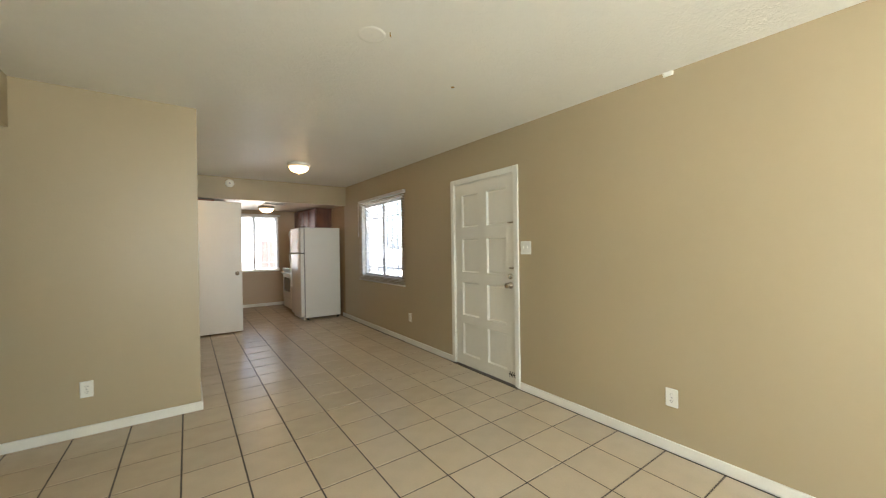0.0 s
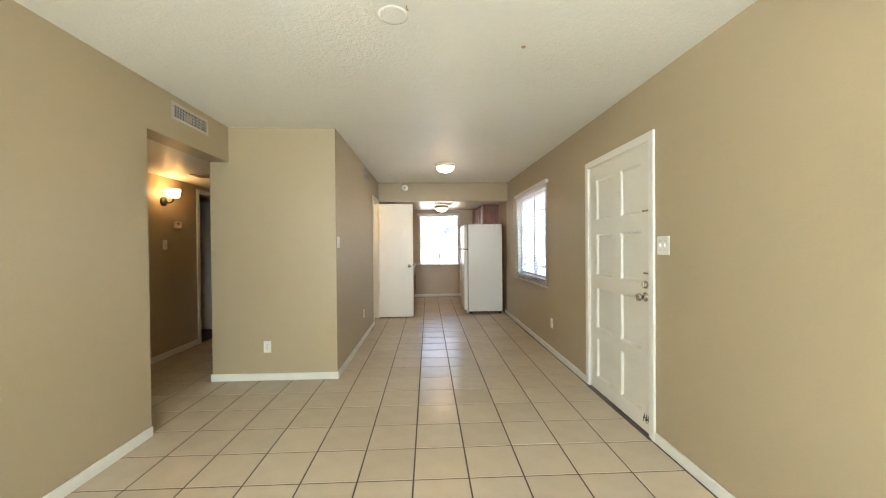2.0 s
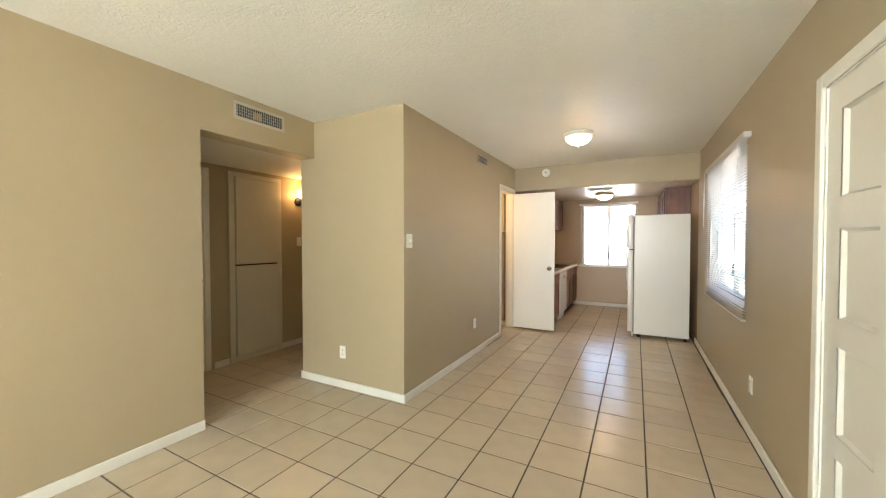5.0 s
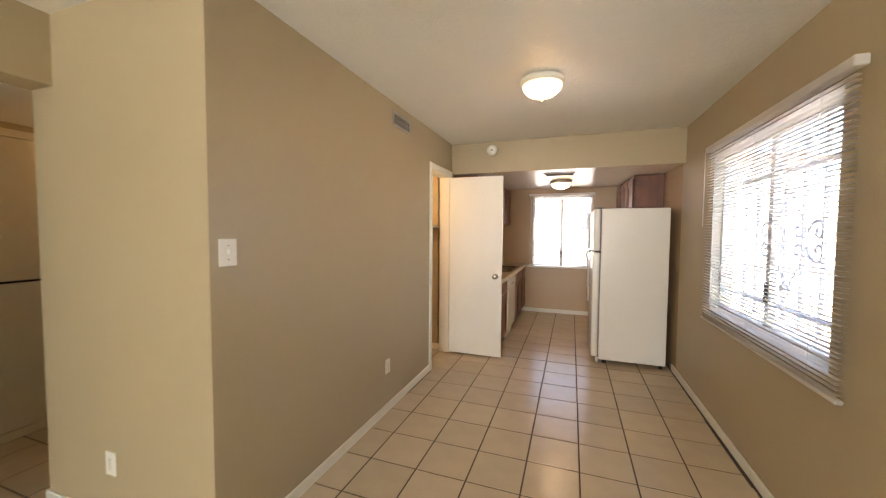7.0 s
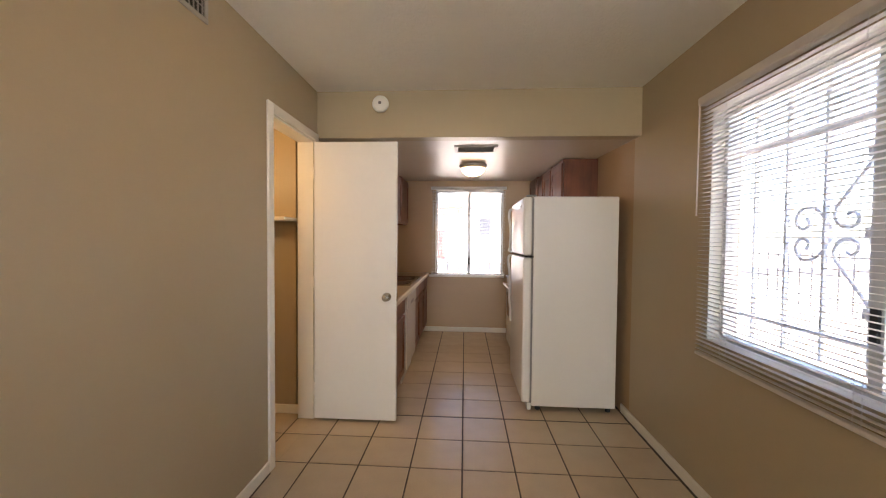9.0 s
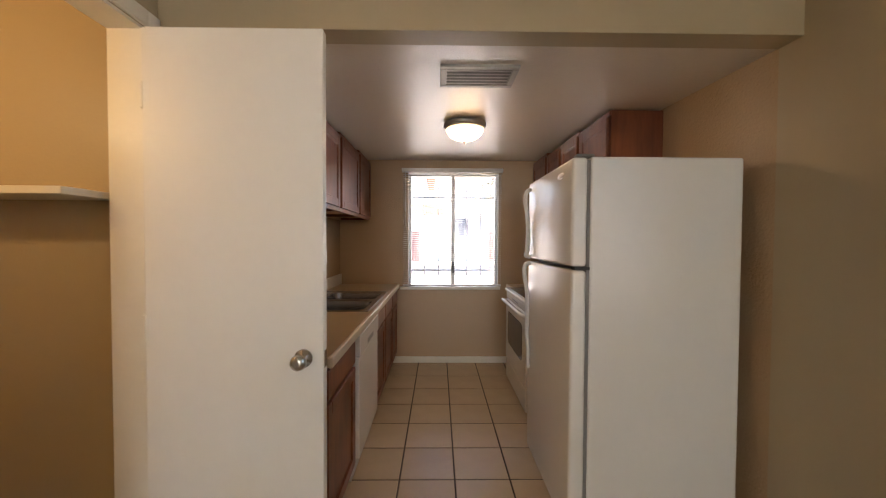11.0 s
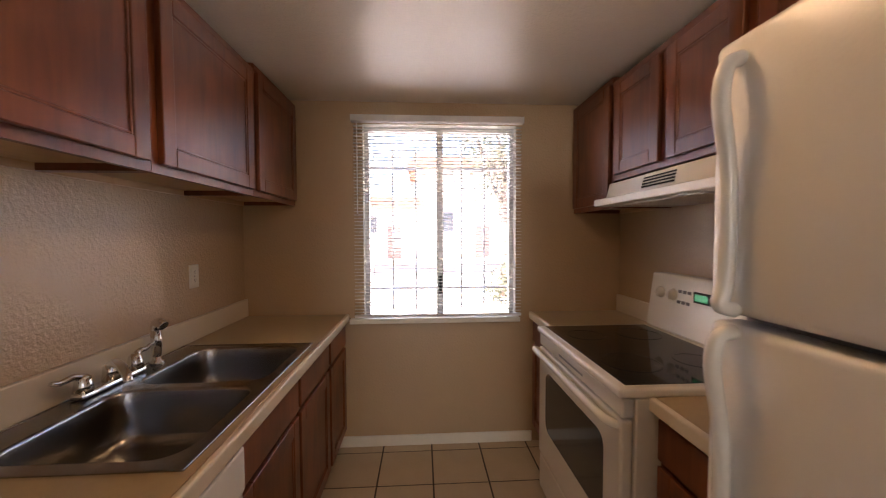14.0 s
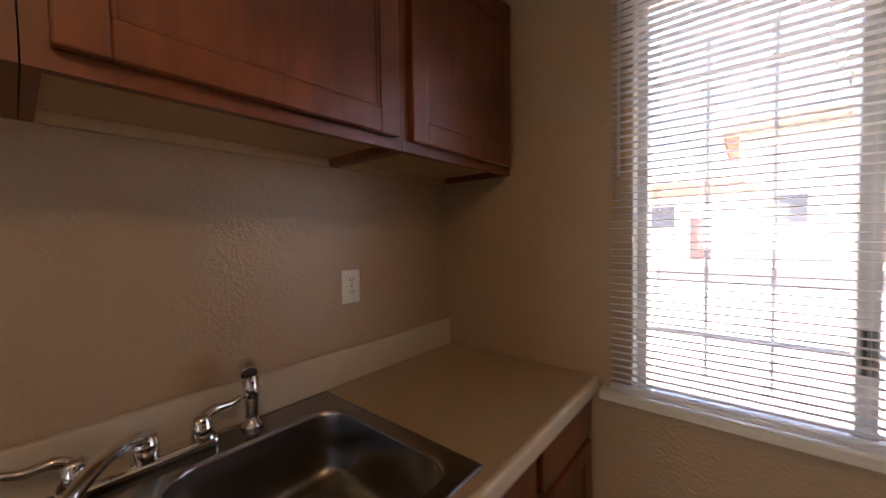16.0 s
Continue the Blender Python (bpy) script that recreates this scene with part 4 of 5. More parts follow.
def stove():
    y0, y1, x0 = 8.495, 9.292, 2.08
    s = thing("electric_range", (2.43, (y0 + y1) / 2, 0), "bisque electric range with a black glass cooktop", "stove")
    part("body", boxes((x0 + 0.045, 2.775, y0, y1, 0.03, 0.872), bevel=0.004), BISQUE, s)
    top = part("cooktop_frame", boxes((x0 - 0.012, 2.71, y0 - 0.002, y1 + 0.002, 0.872, 0.904), bevel=0.012, segments=3), BISQUE, s)
    part("glass_top", boxes((x0 + 0.025, 2.64, y0 + 0.028, y1 - 0.028, 0.9035, 0.9065), bevel=0.001), BLACKG, s, "black ceramic glass")
    for cx, cy, r in ((2.24, 8.72, 0.105), (2.24, 9.09, 0.085), (2.50, 8.72, 0.08), (2.50, 9.09, 0.10)):
        ring = lathe([(r, 0), (r, 0.0006), (r - 0.003, 0.0006)], (cx, cy, 0.9066), "z", 40, caps=False)
        part("burner_ring", ring, RINGS, s)
    d = part("oven_door", boxes((x0, x0 + 0.043, y0 + 0.006, y1 - 0.006, 0.235, 0.80), bevel=0.010, segments=3), BISQUE, s)
    w = bmesh.new()
    pts = rounded(y0 + 0.11, y1 - 0.11, 0.40, 0.70, 0.05, 5)
    a = [w.verts.new((x0 - 0.001, p, q)) for p, q in pts]
    b = [w.verts.new((x0 + 0.004, p, q)) for p, q in pts]
    w.faces.new(a)
    w.faces.new(b)
    for i in range(len(a)):
        w.faces.new((a[i], a[(i + 1) % len(a)], b[(i + 1) % len(a)], b[i]))
    bmesh.ops.recalc_face_normals(w, faces=w.faces)
    part("oven_window", w, OVENG, d, "dark tinted oven window")
    pts = [(x0 + 0.01, y0 + 0.03, 0.775), (x0 - 0.028, y0 + 0.035, 0.79), (x0 - 0.045, y0 + 0.10, 0.80), (x0 - 0.048, (y0 + y1) / 2, 0.803), (x0 - 0.045, y1 - 0.10, 0.80), (x0 - 0.028, y1 - 0.035, 0.79), (x0 + 0.01, y1 - 0.03, 0.775)]
    part("oven_handle", tube(smooth_path(pts, 6), 0.015, 10), BISQUE, d, "curved bisque bar handle")
    part("trim_strip", boxes((x0 + 0.004, x0 + 0.044, y0 + 0.006, y1 - 0.006, 0.808, 0.868), bevel=0.006, segments=2), BISQUE, s)
    part("vent_slot", boxes((x0 + 0.002, x0 + 0.0045, 8.78, 9.02, 0.832, 0.840)), GREY, s)
    part("storage_drawer", boxes((x0 + 0.004, x0 + 0.044, y0 + 0.006, y1 - 0.006, 0.045, 0.225), bevel=0.008, segments=2), BISQUE, s)
    # control panel leaning back
    bm = boxes((2.665, 2.775, y0, y1, 0.905, 1.185), bevel=0.012, segments=3)
    for v in bm.verts:
        if v.co.x < 2.72:
            v.co.x += 0.035 * (v.co.z - 0.905) / 0.28
    g = part("control_panel", bm, BISQUE, s)
    slope = lambda z: 2.665 + 0.035 * (z - 0.905) / 0.28
    for y in (y1 - 0.09, y1 - 0.18, y0 + 0.09, y0 + 0.18):
        k = part("knob", lathe([(0.03, 0), (0.028, -0.006), (0.02, -0.022), (0.006, -0.024)], (slope(1.09), y, 1.09), "x", 20), BISQUE, g)
        part("pointer", boxes((slope(1.09) - 0.028, slope(1.09) - 0.02, y - 0.004, y + 0.004, 1.07, 1.11), bevel=0.002), BISQUE, k)
    part("clock", boxes((slope(1.10) - 0.003, slope(1.10) + 0.006, 8.84, 8.98, 1.075, 1.125)), DARK, g)
    part("display", boxes((slope(1.10) - 0.0045, slope(1.10) - 0.003, 8.90, 8.97, 1.085, 1.115)), GREEN, g, "lit green clock display")
    for i in range(3):
        for j in range(2):
            part("button", boxes((slope(1.06 + 0.05 * j) - 0.003, slope(1.06 + 0.05 * j) + 0.004, 9.0 + 0.03 * i, 9.02 + 0.03 * i, 1.055 + 0.05 * j, 1.07 + 0.05 * j), bevel=0.001), GREY, g)
    for y in (y0 + 0.06, y1 - 0.06):
        for x in (2.2, 2.7):
            part("foot", lathe([(0.02, 0), (0.02, 0.031)], (x, y, 0), "z", 12), GASKET, s)


stove()


def hood():
    y0, y1 = 8.482, 9.27
    h = thing("range_hood", (2.58, (y0 + y1) / 2, 1.53), "cream under-cabinet range hood", "range hood")
    bm = boxes((2.36, XR - 0.004, y0, y1, 1.53, 1.565), bevel=0.004)
    part("rim", bm, BISQUE, h)
    bm = boxes((2.42, XR - 0.004, y0 + 0.006, y1 - 0.006, 1.5655, 1.648))
    for v in bm.verts:
        if v.co.x < 2.5 and v.co.z > 1.6:
            v.co.x += 0.02
    part("canopy", bm, BISQUE, h)
    for k in range(4):
        part("vent_slot", boxes((2.4185 + 0.004 * k + 0.001, 2.426 + 0.004 * k, 8.76, 8.96, 1.588 + 0.013 * k, 1.594 + 0.013 * k)), DARK, h)
    part("filter", boxes((2.42, 2.74, 8.6, 9.1, 1.524, 1.529)), GRILLE, h)


hood()


# ---------------------------------------------------------------- fixtures
def dome_lamp(x, y, z, r, drop, ring_mat, dome_mat, label, finial):
    c = thing("ceiling_light", (x, y, z), label, "ceiling light")
    part("canopy", lathe([(r * 0.72, 0), (r, -0.012), (r * 1.02, -0.03), (r * 0.92, -0.048)], (x, y, z), "z", 40), ring_mat, c)
    prof = [(r * 0.90, -0.045)]
    for k in range(1, 9):
        a = radians(90 * k / 9)
        prof.append((r * 0.90 * math.cos(a), -0.045 - drop * math.sin(a)))
    prof.append((0.008, -0.045 - drop))
    part("glass_dome", lathe(prof, (x, y, z), "z", 40), dome_mat, c, "lit frosted glass dome")
    if finial:
        part("finial", lathe([(0.012, 0), (0.014, -0.008), (0.007, -0.014), (0.009, -0.022), (0.002, -0.03)], (x, y, z - 0.044 - drop), "z", 16), ring_mat, c)
    return c


dome_lamp(1.548, 5.55, ceiling_z(1.548, 5.55), 0.142, 0.085, TRIM, DOME, "white flush ceiling light with a lit glass dome", True)
dome_lamp(1.60, 8.33, kitchen_z(8.33), 0.145, 0.082, NICKEL, DOME2, "brushed nickel flush ceiling light with a lit alabaster dome", True)


def sconce():
    x, y = XH, 4.89
    s = thing("wall_sconce", (x, y, 1.86), "lit bronze wall sconce with an amber glass shade", "wall lamp")
    part("backplate", lathe([(0.055, 0), (0.055, 0.012), (0.03, 0.02)], (x, y, 1.87), "x", 24), IRON, s)
    part("arm", tube(smooth_path([(x + 0.015, y, 1.87), (x + 0.06, y, 1.85), (x + 0.11, y, 1.87), (x + 0.115, y, 1.91)], 5), 0.009, 8), IRON, s)
    part("shade", lathe([(0.03, 0), (0.062, 0.01), (0.078, 0.10), (0.074, 0.10), (0.058, 0.014)], (x + 0.115, y, 1.91), "z", 28), SHADE, s, "glowing amber glass shade")


sconce()


def plate(name, place, axis, out, w, h, label, category, kind):
    """Outlet or switch plate on a wall: place is its centre on the wall's face."""
    p = thing(name, place, label, category)
    c = Vector(place)

    def slab(nm, du, dz, su, sz, t0, t1, mat, parent, bev=0.0):
        a0, a1 = sorted((t0 * out, t1 * out))
        if axis == "x":
            r = (c.x + a0, c.x + a1, c.y + du - su, c.y + du + su, c.z + dz - sz, c.z + dz + sz)
        else:
            r = (c.x + du - su, c.x + du + su, c.y + a0, c.y + a1, c.z + dz - sz, c.z + dz + sz)
        return part(nm, boxes(r, bevel=bev), mat, parent)

    slab("cover", 0, 0, w / 2, h / 2, 0.0, 0.007, PLASTIC, p, 0.003)
    if kind == "outlet":
        for dz in (-0.02, 0.02):
            q = slab("socket", 0, dz, 0.016, 0.014, 0.007, 0.009, PLASTIC, p, 0.0005)
            for du in (-0.006, 0.006):
                slab("slot", du, dz + 0.003, 0.0012, 0.005, 0.009, 0.0095, DARK, q)
            slab("ground_hole", 0, dz - 0.008, 0.002, 0.002, 0.009, 0.0095, DARK, q)
        slab("screw", 0, 0, 0.003, 0.003, 0.007, 0.0085, GREY, p)
    elif kind.startswith("switch"):
        n = int(kind[-1])
        for k in range(n):
            du = (k - (n - 1) / 2) * 0.046
            slab("toggle", du, 0.003, 0.005, 0.011, 0.007, 0.018, PLASTIC, p, 0.001)
            for dz in (-0.03, 0.03):
                slab("screw", du, dz, 0.0028, 0.0028, 0.007, 0.0083, GREY, p)
    return p


OUT = "white duplex outlet low on the tan wall"
plate("wall_outlet", (XR, 1.50, 0.345), "x", -1, 0.072, 0.116, OUT, "outlet", "outlet")
plate("wall_outlet", (XR, 4.77, 0.36), "x", -1, 0.072, 0.116, OUT, "outlet", "outlet")
plate("wall_outlet", (-0.294, YS, 0.331), "y", -1, 0.072, 0.116, OUT, "outlet", "outlet")
plate("wall_outlet", (XD, 5.56, 0.37), "x", 1, 0.072, 0.116, OUT, "outlet", "outlet")
plate("wall_outlet", (XL, 1.672, 0.335), "x", 1, 0.072, 0.116, OUT, "outlet", "outlet")
plate("wall_outlet", (XK, 9.265, 1.187), "x", 1, 0.072, 0.116, "white duplex outlet above the sink counter", "outlet", "outlet")
plate("light_switch", (XR, 2.685, 1.30), "x", -1, 0.118, 0.118, "white double light switch beside the front door", "light switch", "switch2")
plate("light_switch", (XD, 4.155, 1.355), "x", 1, 0.086, 0.116, "white light switch near the wall's corner", "light switch", "switch1")
plate("light_switch", (XH, 4.90, 1.35), "x", 1, 0.07, 0.115, "ivory light switch in the hall", "light switch", "switch1")
plate("light_switch", (XK, 7.73, 1.41), "x", 1, 0.118, 0.118, "white switch plate over the counter", "light switch", "switch2")
th = thing("thermostat", (XH, 5.11, 1.60), "small beige thermostat on the hall wall", "thermostat")
part("case", boxes((XH, XH + 0.025, 5.05, 5.17, 1.56, 1.645), bevel=0.006), IVORY, th)
part("display", boxes((XH + 0.0248, XH + 0.026, 5.08, 5.13, 1.60, 1.63)), GREY, th)


VFRAME = material("tan_painted_metal", (0.50, 0.44, 0.33), 0.5, vary=0.12, scale=12)


def wall_vent(x, out, y0, y1, z0, z1, label, slats, dirty):
    v = thing("air_vent", (x, (y0 + y1) / 2, z0), label, "air vent")
    b = 0.022
    f0, f1 = sorted((x, x + out * 0.008))
    part("frame", boxes((f0, f1, y0, y1, z0, z0 + b), (f0, f1, y0, y1, z1 - b, z1), (f0, f1, y0, y0 + b, z0 + b, z1 - b), (f0, f1, y1 - b, y1, z0 + b, z1 - b), bevel=0.002), GRILLE if not dirty else VFRAME, v)
    g0, g1 = sorted((x, x + out * 0.002))
    part("backing", boxes((g0, g1, y0 + b, y1 - b, z0 + b, z1 - b)), DARK, v)
    n = slats
    for k in range(n):
        y = y0 + b + (k + 0.5) * (y1 - y0 - 2 * b) / n
        part("slat", boxes((*sorted((x + out * 0.002, x + out * 0.007)), y - 0.0014, y + 0.0014, z0 + b, z1 - b)), GRILLE, v)
    for q in ((0.25, 0.5, 0.75) if dirty else (0.5,)):
        zc = z0 + b + q * (z1 - z0 - 2 * b)
        part("cross_bar", boxes((*sorted((x + out * 0.003, x + out * 0.006)), y0 + b, y1 - b, zc - 0.0014, zc + 0.0014)), GRILLE, v)
    if dirty:
        ym = (y0 + y1) / 2 - 0.02
        part("rust_patch", boxes((*sorted((x + out * 0.002, x + out * 0.0026)), ym - 0.045, ym + 0.03, z0 + b + 0.01, z1 - b - 0.02)), STAIN, v, "rust-coloured patch")
    return v


wall_vent(XL, 1, 3.29, 3.74, 2.30, 2.435, "dusty grey return air grille over the hall opening", 22, True)
wall_vent(XD, 1, 5.64, 5.98, 2.297, 2.42, "small grey supply vent high on the dining wall", 12, False)


def ceiling_vent(x0, x1, y0, y1, zf, label):
    v = thing("ceiling_vent", ((x0 + x1) / 2, (y0 + y1) / 2, zf((y0 + y1) / 2)), label, "air vent")
    z = zf(y0)
    b = 0.03
    part("frame", boxes((x0, x1, y0, y0 + b, z - 0.012, z + 0.004), (x0, x1, y1 - b, y1, z - 0.012, z + 0.004), (x0, x0 + b, y0 + b, y1 - b, z - 0.012, z + 0.004), (x1 - b, x1, y0 + b, y1 - b, z - 0.012, z + 0.004), bevel=0.003), GRILLE, v)
    part("backing", boxes((x0 + b, x1 - b, y0 + b, y1 - b, z - 0.003, z + 0.003)), GREY, v)
    for k in range(5):
        y = y0 + b + (k + 0.5) * (y1 - y0 - 2 * b) / 5
        bm = boxes((x0 + b, x1 - b, y - 0.011, y + 0.011, z - 0.010, z - 0.0085))
        for q in bm.verts:
            q.co.z += (q.co.y - y) * 0.25
        part("slat", bm, GRILLE, v)
    return v


ceiling_vent(1.425, 1.785, 7.428, 7.65, kitchen_z, "grey metal ceiling register in the kitchen")
ceiling_vent(-1.45, -1.1, 4.75, 4.95, lambda y: HC + 0.02, "white ceiling register in the hall")


def smoke_detector(place, axis, out, label):
    s = thing("smoke_detector", place, label, "smoke detector")
    part("base", lathe([(0.062, 0), (0.062, 0.012 * out), (0.055, 0.03 * out), (0.03, 0.036 * out)], place, axis, 28), PLASTIC, s)
    part("test_button", lathe([(0.012, 0.036 * out), (0.011, 0.040 * out), (0.004, 0.041 * out)], place, axis, 14), GREY, s)


smoke_detector((0.876, YM, 2.385), "y", -1, "round white smoke detector on the soffit")
smoke_detector((-1.02, 4.62, HC + 0.02), "z", -1, "round white smoke detector on the hall ceiling")

cover = single("ceiling_cover_plate", lathe([(0.075, 0), (0.075, -0.002), (0.06, -0.0032), (0.01, -0.0035)], (1.135, 2.275, ceiling_z(1.135, 2.275)), "z", 32), CEIL, "round white blank cover plate on the ceiling", "cover plate")
single("ceiling_hook", tube([(1.205, 2.20, ceiling_z(1.205, 2.2) + d) if d > -0.015 else (1.212, 2.205, ceiling_z(1.205, 2.2) + d) for d in (0.002, -0.012, -0.02)], 0.003, 6), STAIN, "tiny rusty ceiling hook", "hook")
single("plaster_patch", lathe([(0.014, 0), (0.010, -0.004), (0.003, -0.005)], (1.85, 2.506, ceiling_z(1.85, 2.506)), "z", 10), STAIN, "small brown blemish on the ceiling", "stain")
single("plaster_patch", boxes((XR - 0.012, XR, 1.47, 1.53, ceiling_z(XR, 1.5) - 0.03, ceiling_z(XR, 1.5)), bevel=0.004), CEIL, "small chipped plaster lump at the ceiling line", "plaster patch")


# ---------------------------------------------------------------- outdoors
structure("ground", boxes((-400, 400, -400, 400, -0.22, -0.12)), EARTH, "pale dusty ground reaching the horizon", "ground")
structure("road", boxes((-60, 60, 21.0, 26.5, -0.12, -0.11)), ASPHALT, "worn grey asphalt lane between the yard and the houses", "road")
structure("pavement", boxes((XR + 0.15, 7.5, -4, 14, -0.12, -0.06), (-2, XR + 0.15, YK + 0.15, 15.0, -0.12, -0.06)), CONCRETE, "sunlit concrete yard", "pavement")


def house(place, w, d, h, roof_mat, label, windows, door_at):
    x, y = place
    g = thing("house", (x, y, -0.12), label, "house")
    part("wall", boxes((x, x + w, y, y + d, -0.12, h)), STUCCO, g)
    part("roof", boxes((x - 0.6, x + w + 0.6, y - 0.6, y + d + 0.6, h, h + 0.35), (x - 0.2, x + w + 0.2, y - 0.2, y + d + 0.2, h + 0.35, h + 0.7), bevel=0.05), roof_mat, g)
    part("fascia", boxes((x - 0.65, x + w + 0.65, y - 0.65, y - 0.6, h - 0.12, h + 0.2), (x - 0.65, x - 0.6, y - 0.6, y + d + 0.6, h - 0.12, h + 0.2)), BROWN, g)
    for s, a, b, z0, z1 in windows:
        r = (a, b, y - 0.04, y + 0.02, z0, z1) if s == "y" else (x - 0.04, x + 0.02, a, b, z0, z1)
        wdw = part("window", boxes(r), TRIM, g)
        r = (a + 0.06, b - 0.06, y - 0.055, y - 0.041, z0 + 0.06, z1 - 0.06) if s == "y" else (x - 0.055, x - 0.041, a + 0.06, b - 0.06, z0 + 0.06, z1 - 0.06)
        part("pane", boxes(r), PANEG, wdw)
    s, a, b = door_at
    part("door", boxes((a, b, y - 0.05, y + 0.02, -0.1, 2.0) if s == "y" else (x - 0.05, x + 0.02, a, b, -0.1, 2.0)), material("faded_pink_door_paint", (0.17, 0.10, 0.09), 0.7), g)
    return g


house((-11.0, 31.0), 12.14, 8.0, 3.2, REDROOF, "pale stucco house with a brown fascia behind the kitchen yard", [("y", -2.9, -1.4, 1.5, 2.7), ("y", -7.4, -5.9, 1.5, 2.7)], ("y", -0.8, 0.1))
house((1.15, 31.5), 14.0, 8.0, 5.9, REDROOF, "taller white stucco house beside the yard", [("y", 2.4, 3.6, 1.6, 3.0), ("y", 7.0, 8.4, 1.6, 3.0)], ("y", 5.0, 6.0))
house((24.0, -3.0), 8.0, 26.0, 2.7, REDROOF, "low stucco building with a red roof across the street", [("x", 0 + 4.0 * k, 1.6 + 4.0 * k, 0.9, 2.0) for k in range(5)], ("x", 18.2, 19.2))


def car(x, y, paint, label):
    c = thing("car", (x, y, -0.12), label, "car")
    bm = boxes((x - 0.85, x + 0.85, y - 2.1, y + 2.1, 0.12, 0.68), bevel=0.14, segments=3)
    part("body", bm, paint, c)
    bm = boxes((x - 0.72, x + 0.72, y - 1.1, y + 1.3, 0.68, 1.25), bevel=0.1, segments=3)
    for v in bm.verts:
        if v.co.z > 0.95:
            v.co.y = y + 0.1 + (v.co.y - y - 0.1) * 0.7
            v.co.x = x + (v.co.x - x) * 0.88
    part("cabin", bm, BLACKG, c, "dark glazed cabin")
    part("roof", boxes((x - 0.58, x + 0.58, y - 0.62, y + 0.82, 1.235, 1.285), bevel=0.02), paint, c)
    for sx in (-0.82, 0.82):
        for sy in (-1.3, 1.35):
            w = part("wheel", lathe([(0.31, -0.1), (0.33, -0.06), (0.33, 0.06), (0.31, 0.1)], (x + sx, y + sy, 0.21), "x", 24), RUBBER, c)
            part("rim", lathe([(0.2, -0.11), (0.19, 0.11)], (x + sx, y + sy, 0.21), "x", 16), ALU, w)
    return c


car(15.5, 6.2, CARBLUE, "dark blue parked car beyond the yard fence")
car(15.7, 12.4, CARWHITE, "silver parked car beyond the yard fence")


def tree(x, y, h, spread, leaves, label):
    t = thing("tree", (x, y, -0.12), label, "tree")
    part("trunk", tube(smooth_path([(x, y, -0.12), (x + 0.06, y, h * 0.25), (x - 0.05, y + 0.05, h * 0.5), (x + 0.05, y, h * 0.7)], 6), [0.2 - 0.005 * k for k in range(19)], 8), BARK, t)
    rnd = random.Random(5)
    tips = []
    for k in range(9):
        a = 2 * math.pi * k / 9 + rnd.uniform(-0.3, 0.3)
        r = spread * rnd.uniform(0.6, 1.0)
        e = (x + r * math.cos(a), y + r * math.sin(a), h * rnd.uniform(0.75, 1.05))
        m = (x + 0.4 * r * math.cos(a), y + 0.4 * r * math.sin(a), h * rnd.uniform(0.55, 0.72))
        part("limb", tube(smooth_path([(x, y, h * 0.42), m, e], 5), [0.07 - 0.006 * q for q in range(11)], 6), BARK, t)
        tips += [Vector(m), Vector(e), (Vector(m) + Vector(e)) / 2]
    bm = bmesh.new()
    for k in range(leaves):
        c = rnd.choice(tips) + Vector((rnd.gauss(0, 0.35), rnd.gauss(0, 0.35), rnd.gauss(0, 0.28)))
        q = Euler((rnd.uniform(0, 6), rnd.uniform(0, 6), rnd.uniform(0, 6))).to_matrix()
        s = rnd.uniform(0.05, 0.11)
        bm.faces.new([bm.verts.new(c + q @ Vector(p) * s) for p in ((-1, 0, 0), (0, -0.4, 0), (1, 0, 0), (0, 0.4, 0))])
    tagged(part("crown", bm, LEAF, t), kind="stuff")
    return t


tree(3.53, 16.3, 4.9, 2.0, 1300, "leafy yard tree with a bent trunk")


def shrub(x, y, r):
    s = thing("shrub", (x, y, -0.12), "low green shrub in the yard", "shrub")
    rnd = random.Random(9)
    bm = bmesh.new()
    for k in range(1500):
        d = Vector((rnd.gauss(0, 1), rnd.gauss(0, 1), abs(rnd.gauss(0, 1)))).normalized() * r * rnd.uniform(0.5, 1.0)
        c = Vector((x, y, -0.1)) + Vector((d.x, d.y, d.z * 1.1))
        q = Euler((rnd.uniform(0, 6), rnd.uniform(0, 6), rnd.uniform(0, 6))).to_matrix()
        z = rnd.uniform(0.03, 0.06)
        bm.faces.new([bm.verts.new(c + q @ Vector(p) * z) for p in ((-1, 0, 0), (0, -0.5, 0), (1, 0, 0), (0, 0.5, 0))])
    tagged(part("foliage", bm, LEAF, s), kind="stuff")
    part("stem", tube([(x, y, -0.12), (x, y, r * 0.8)], 0.03, 6), BARK, s)


shrub(3.6, 15.4, 0.85)

fence = thing("yard_fence", (9.5, 5, -0.12), "black iron yard fence along the street", "fence")
for z in (0.15, 1.05):
    part("rail", boxes((9.49, 9.51, -3, 15, z - 0.015, z + 0.015)), IRON, fence)
for k in range(60):
    part("post", boxes((9.49, 9.51, -3 + 0.3 * k, -2.98 + 0.3 * k, -0.12, 1.15)), IRON, fence)

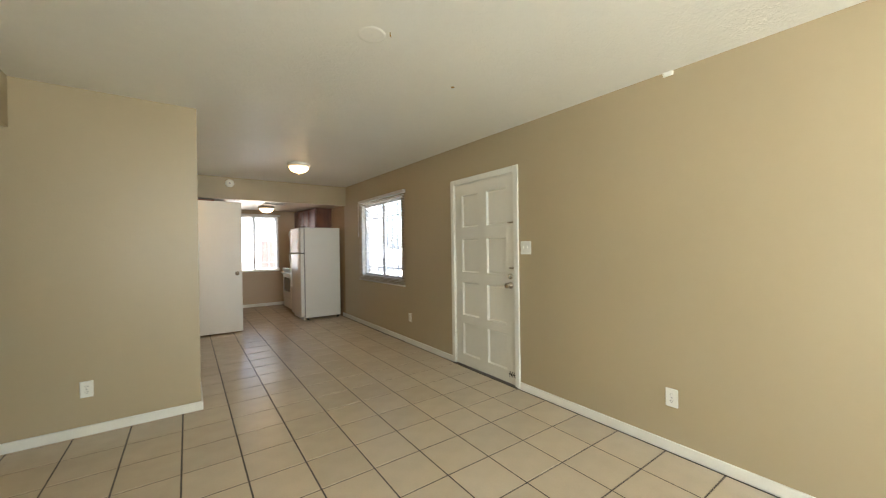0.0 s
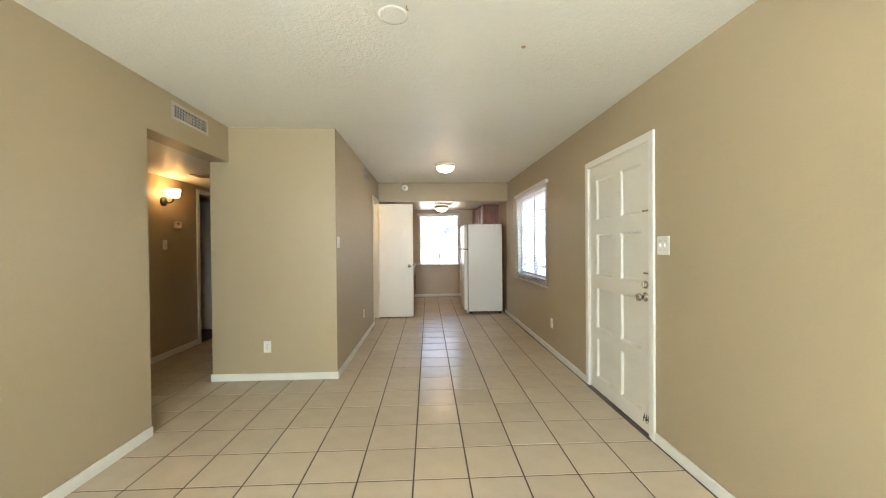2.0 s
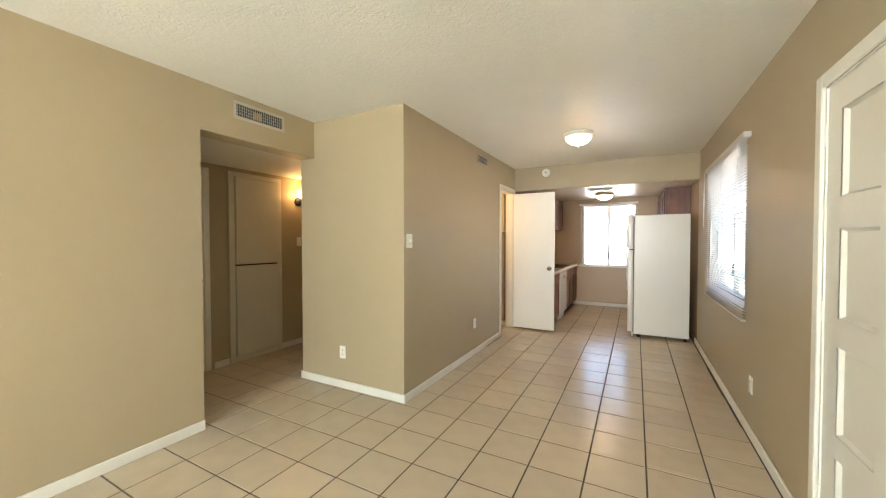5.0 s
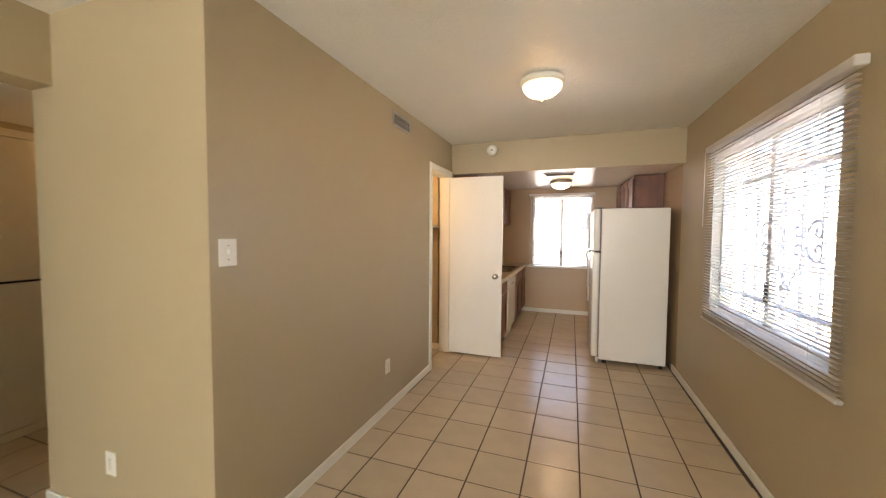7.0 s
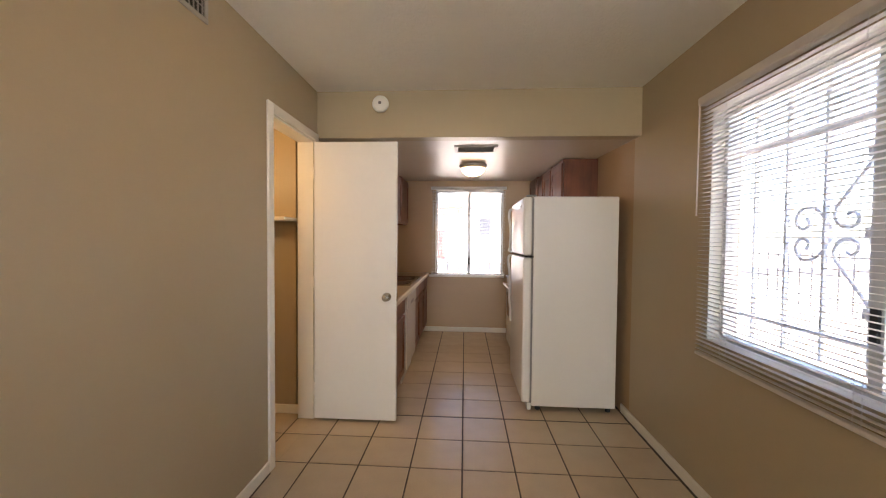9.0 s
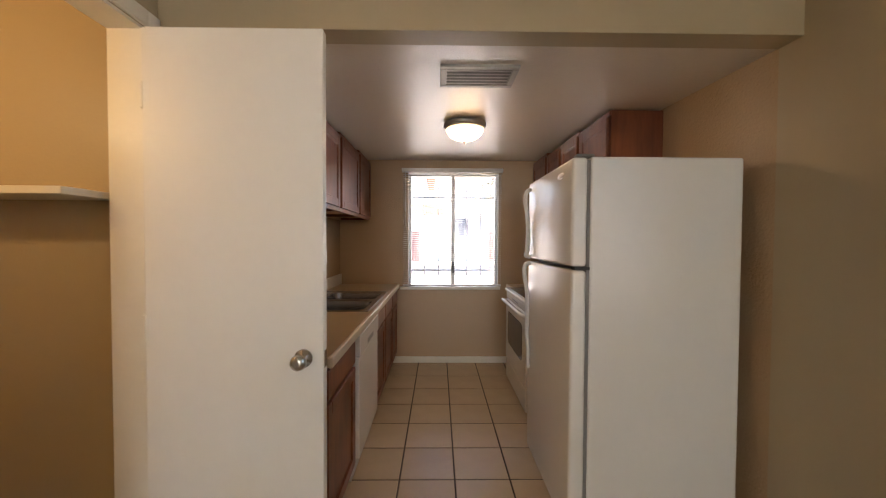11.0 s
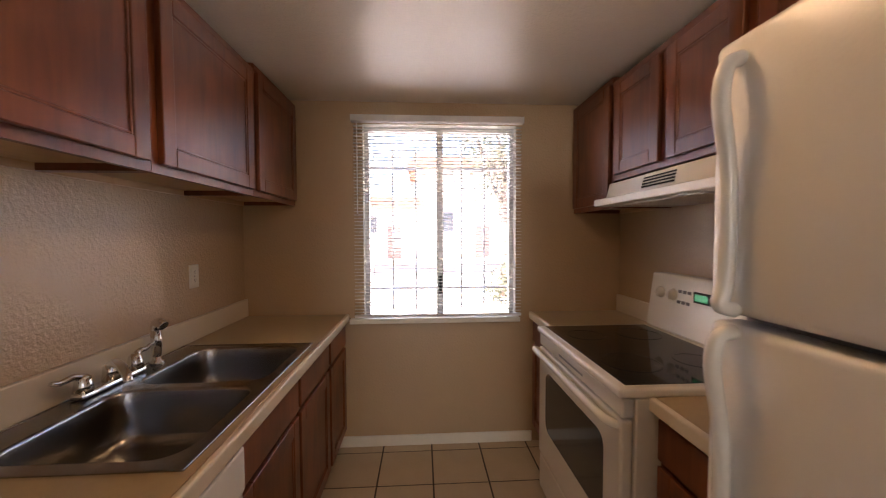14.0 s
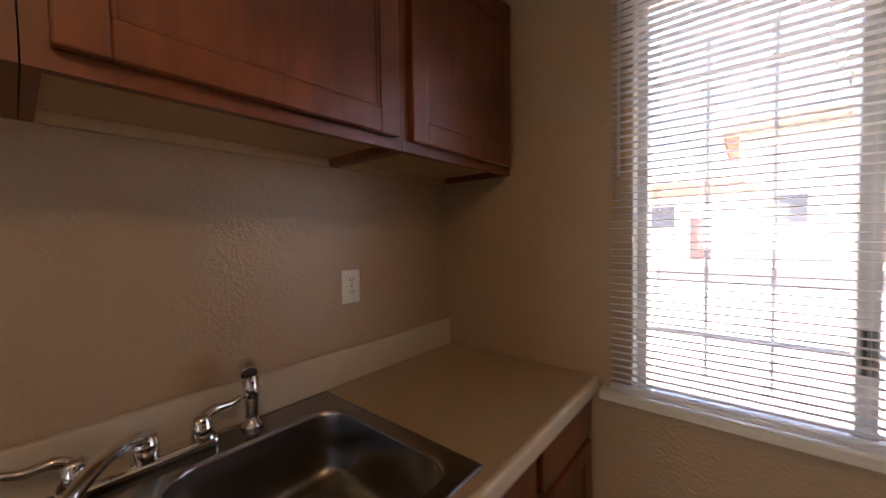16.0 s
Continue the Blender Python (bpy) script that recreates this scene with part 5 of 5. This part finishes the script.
# ---------------------------------------------------------------- tiled floor
floor = structure("floor", boxes((-3.5, XR, YB, YK, -0.1, -0.0035)), GROUT, "beige ceramic floor tiles with dark grout", "floor")
P, GX, GY, GAP = 0.314, 1.518, 6.245, 0.0092
spans = [(XL, XR, YB, YS), (XD, XR, YS, 7.2), (XK, XR, 7.2, YK), (XH, XL - 0.18, 1.5, 6.6), (XL - 0.18, XL, 3.05, YS), (XD - 0.12, XD, 6.5, 7.1), (-0.52, XD - 0.12, 6.05, 7.16)]


def tile_bm(bm, x0, x1, y0, y1):
    b = 0.003
    o = [(x0, y0), (x1, y0), (x1, y1), (x0, y1)]
    i = [(x0 + b, y0 + b), (x1 - b, y0 + b), (x1 - b, y1 - b), (x0 + b, y1 - b)]
    a = [bm.verts.new((*p, -0.0035)) for p in o]
    c = [bm.verts.new((*p, -0.0015)) for p in o]
    d = [bm.verts.new((*p, 0.0)) for p in i]
    for u, v in ((a, c), (c, d)):
        for k in range(4):
            bm.faces.new((u[k], u[(k + 1) % 4], v[(k + 1) % 4], v[k]))
    bm.faces.new(d)


shapes, rest = {}, bmesh.new()
for sx0, sx1, sy0, sy1 in spans:
    for i in range(math.floor((sx0 - GX) / P), math.ceil((sx1 - GX) / P)):
        for j in range(math.floor((sy0 - GY) / P), math.ceil((sy1 - GY) / P)):
            x0, x1 = max(GX + i * P + GAP / 2, sx0), min(GX + (i + 1) * P - GAP / 2, sx1)
            y0, y1 = max(GY + j * P + GAP / 2, sy0), min(GY + (j + 1) * P - GAP / 2, sy1)
            if x1 - x0 < 0.012 or y1 - y0 < 0.012:
                continue
            if sx0 >= XK - 0.001 and y0 > 1.6 or (sy0 == YB and y0 > 1.6 and x0 > 0.2):
                key = (round(x1 - x0, 4), round(y1 - y0, 4))
                if key not in shapes:
                    bm = bmesh.new()
                    tile_bm(bm, -key[0] / 2, key[0] / 2, -key[1] / 2, key[1] / 2)
                    shapes[key] = mesh_of("tile", bm, TILE)
                ob = new("tile", shapes[key])
                ob.parent = floor
                ob.location = ((x0 + x1) / 2, (y0 + y1) / 2, 0)
            else:
                tile_bm(rest, x0, x1, y0, y1)
tagged(part("outer_tiles", rest, TILE, floor), kind="stuff")
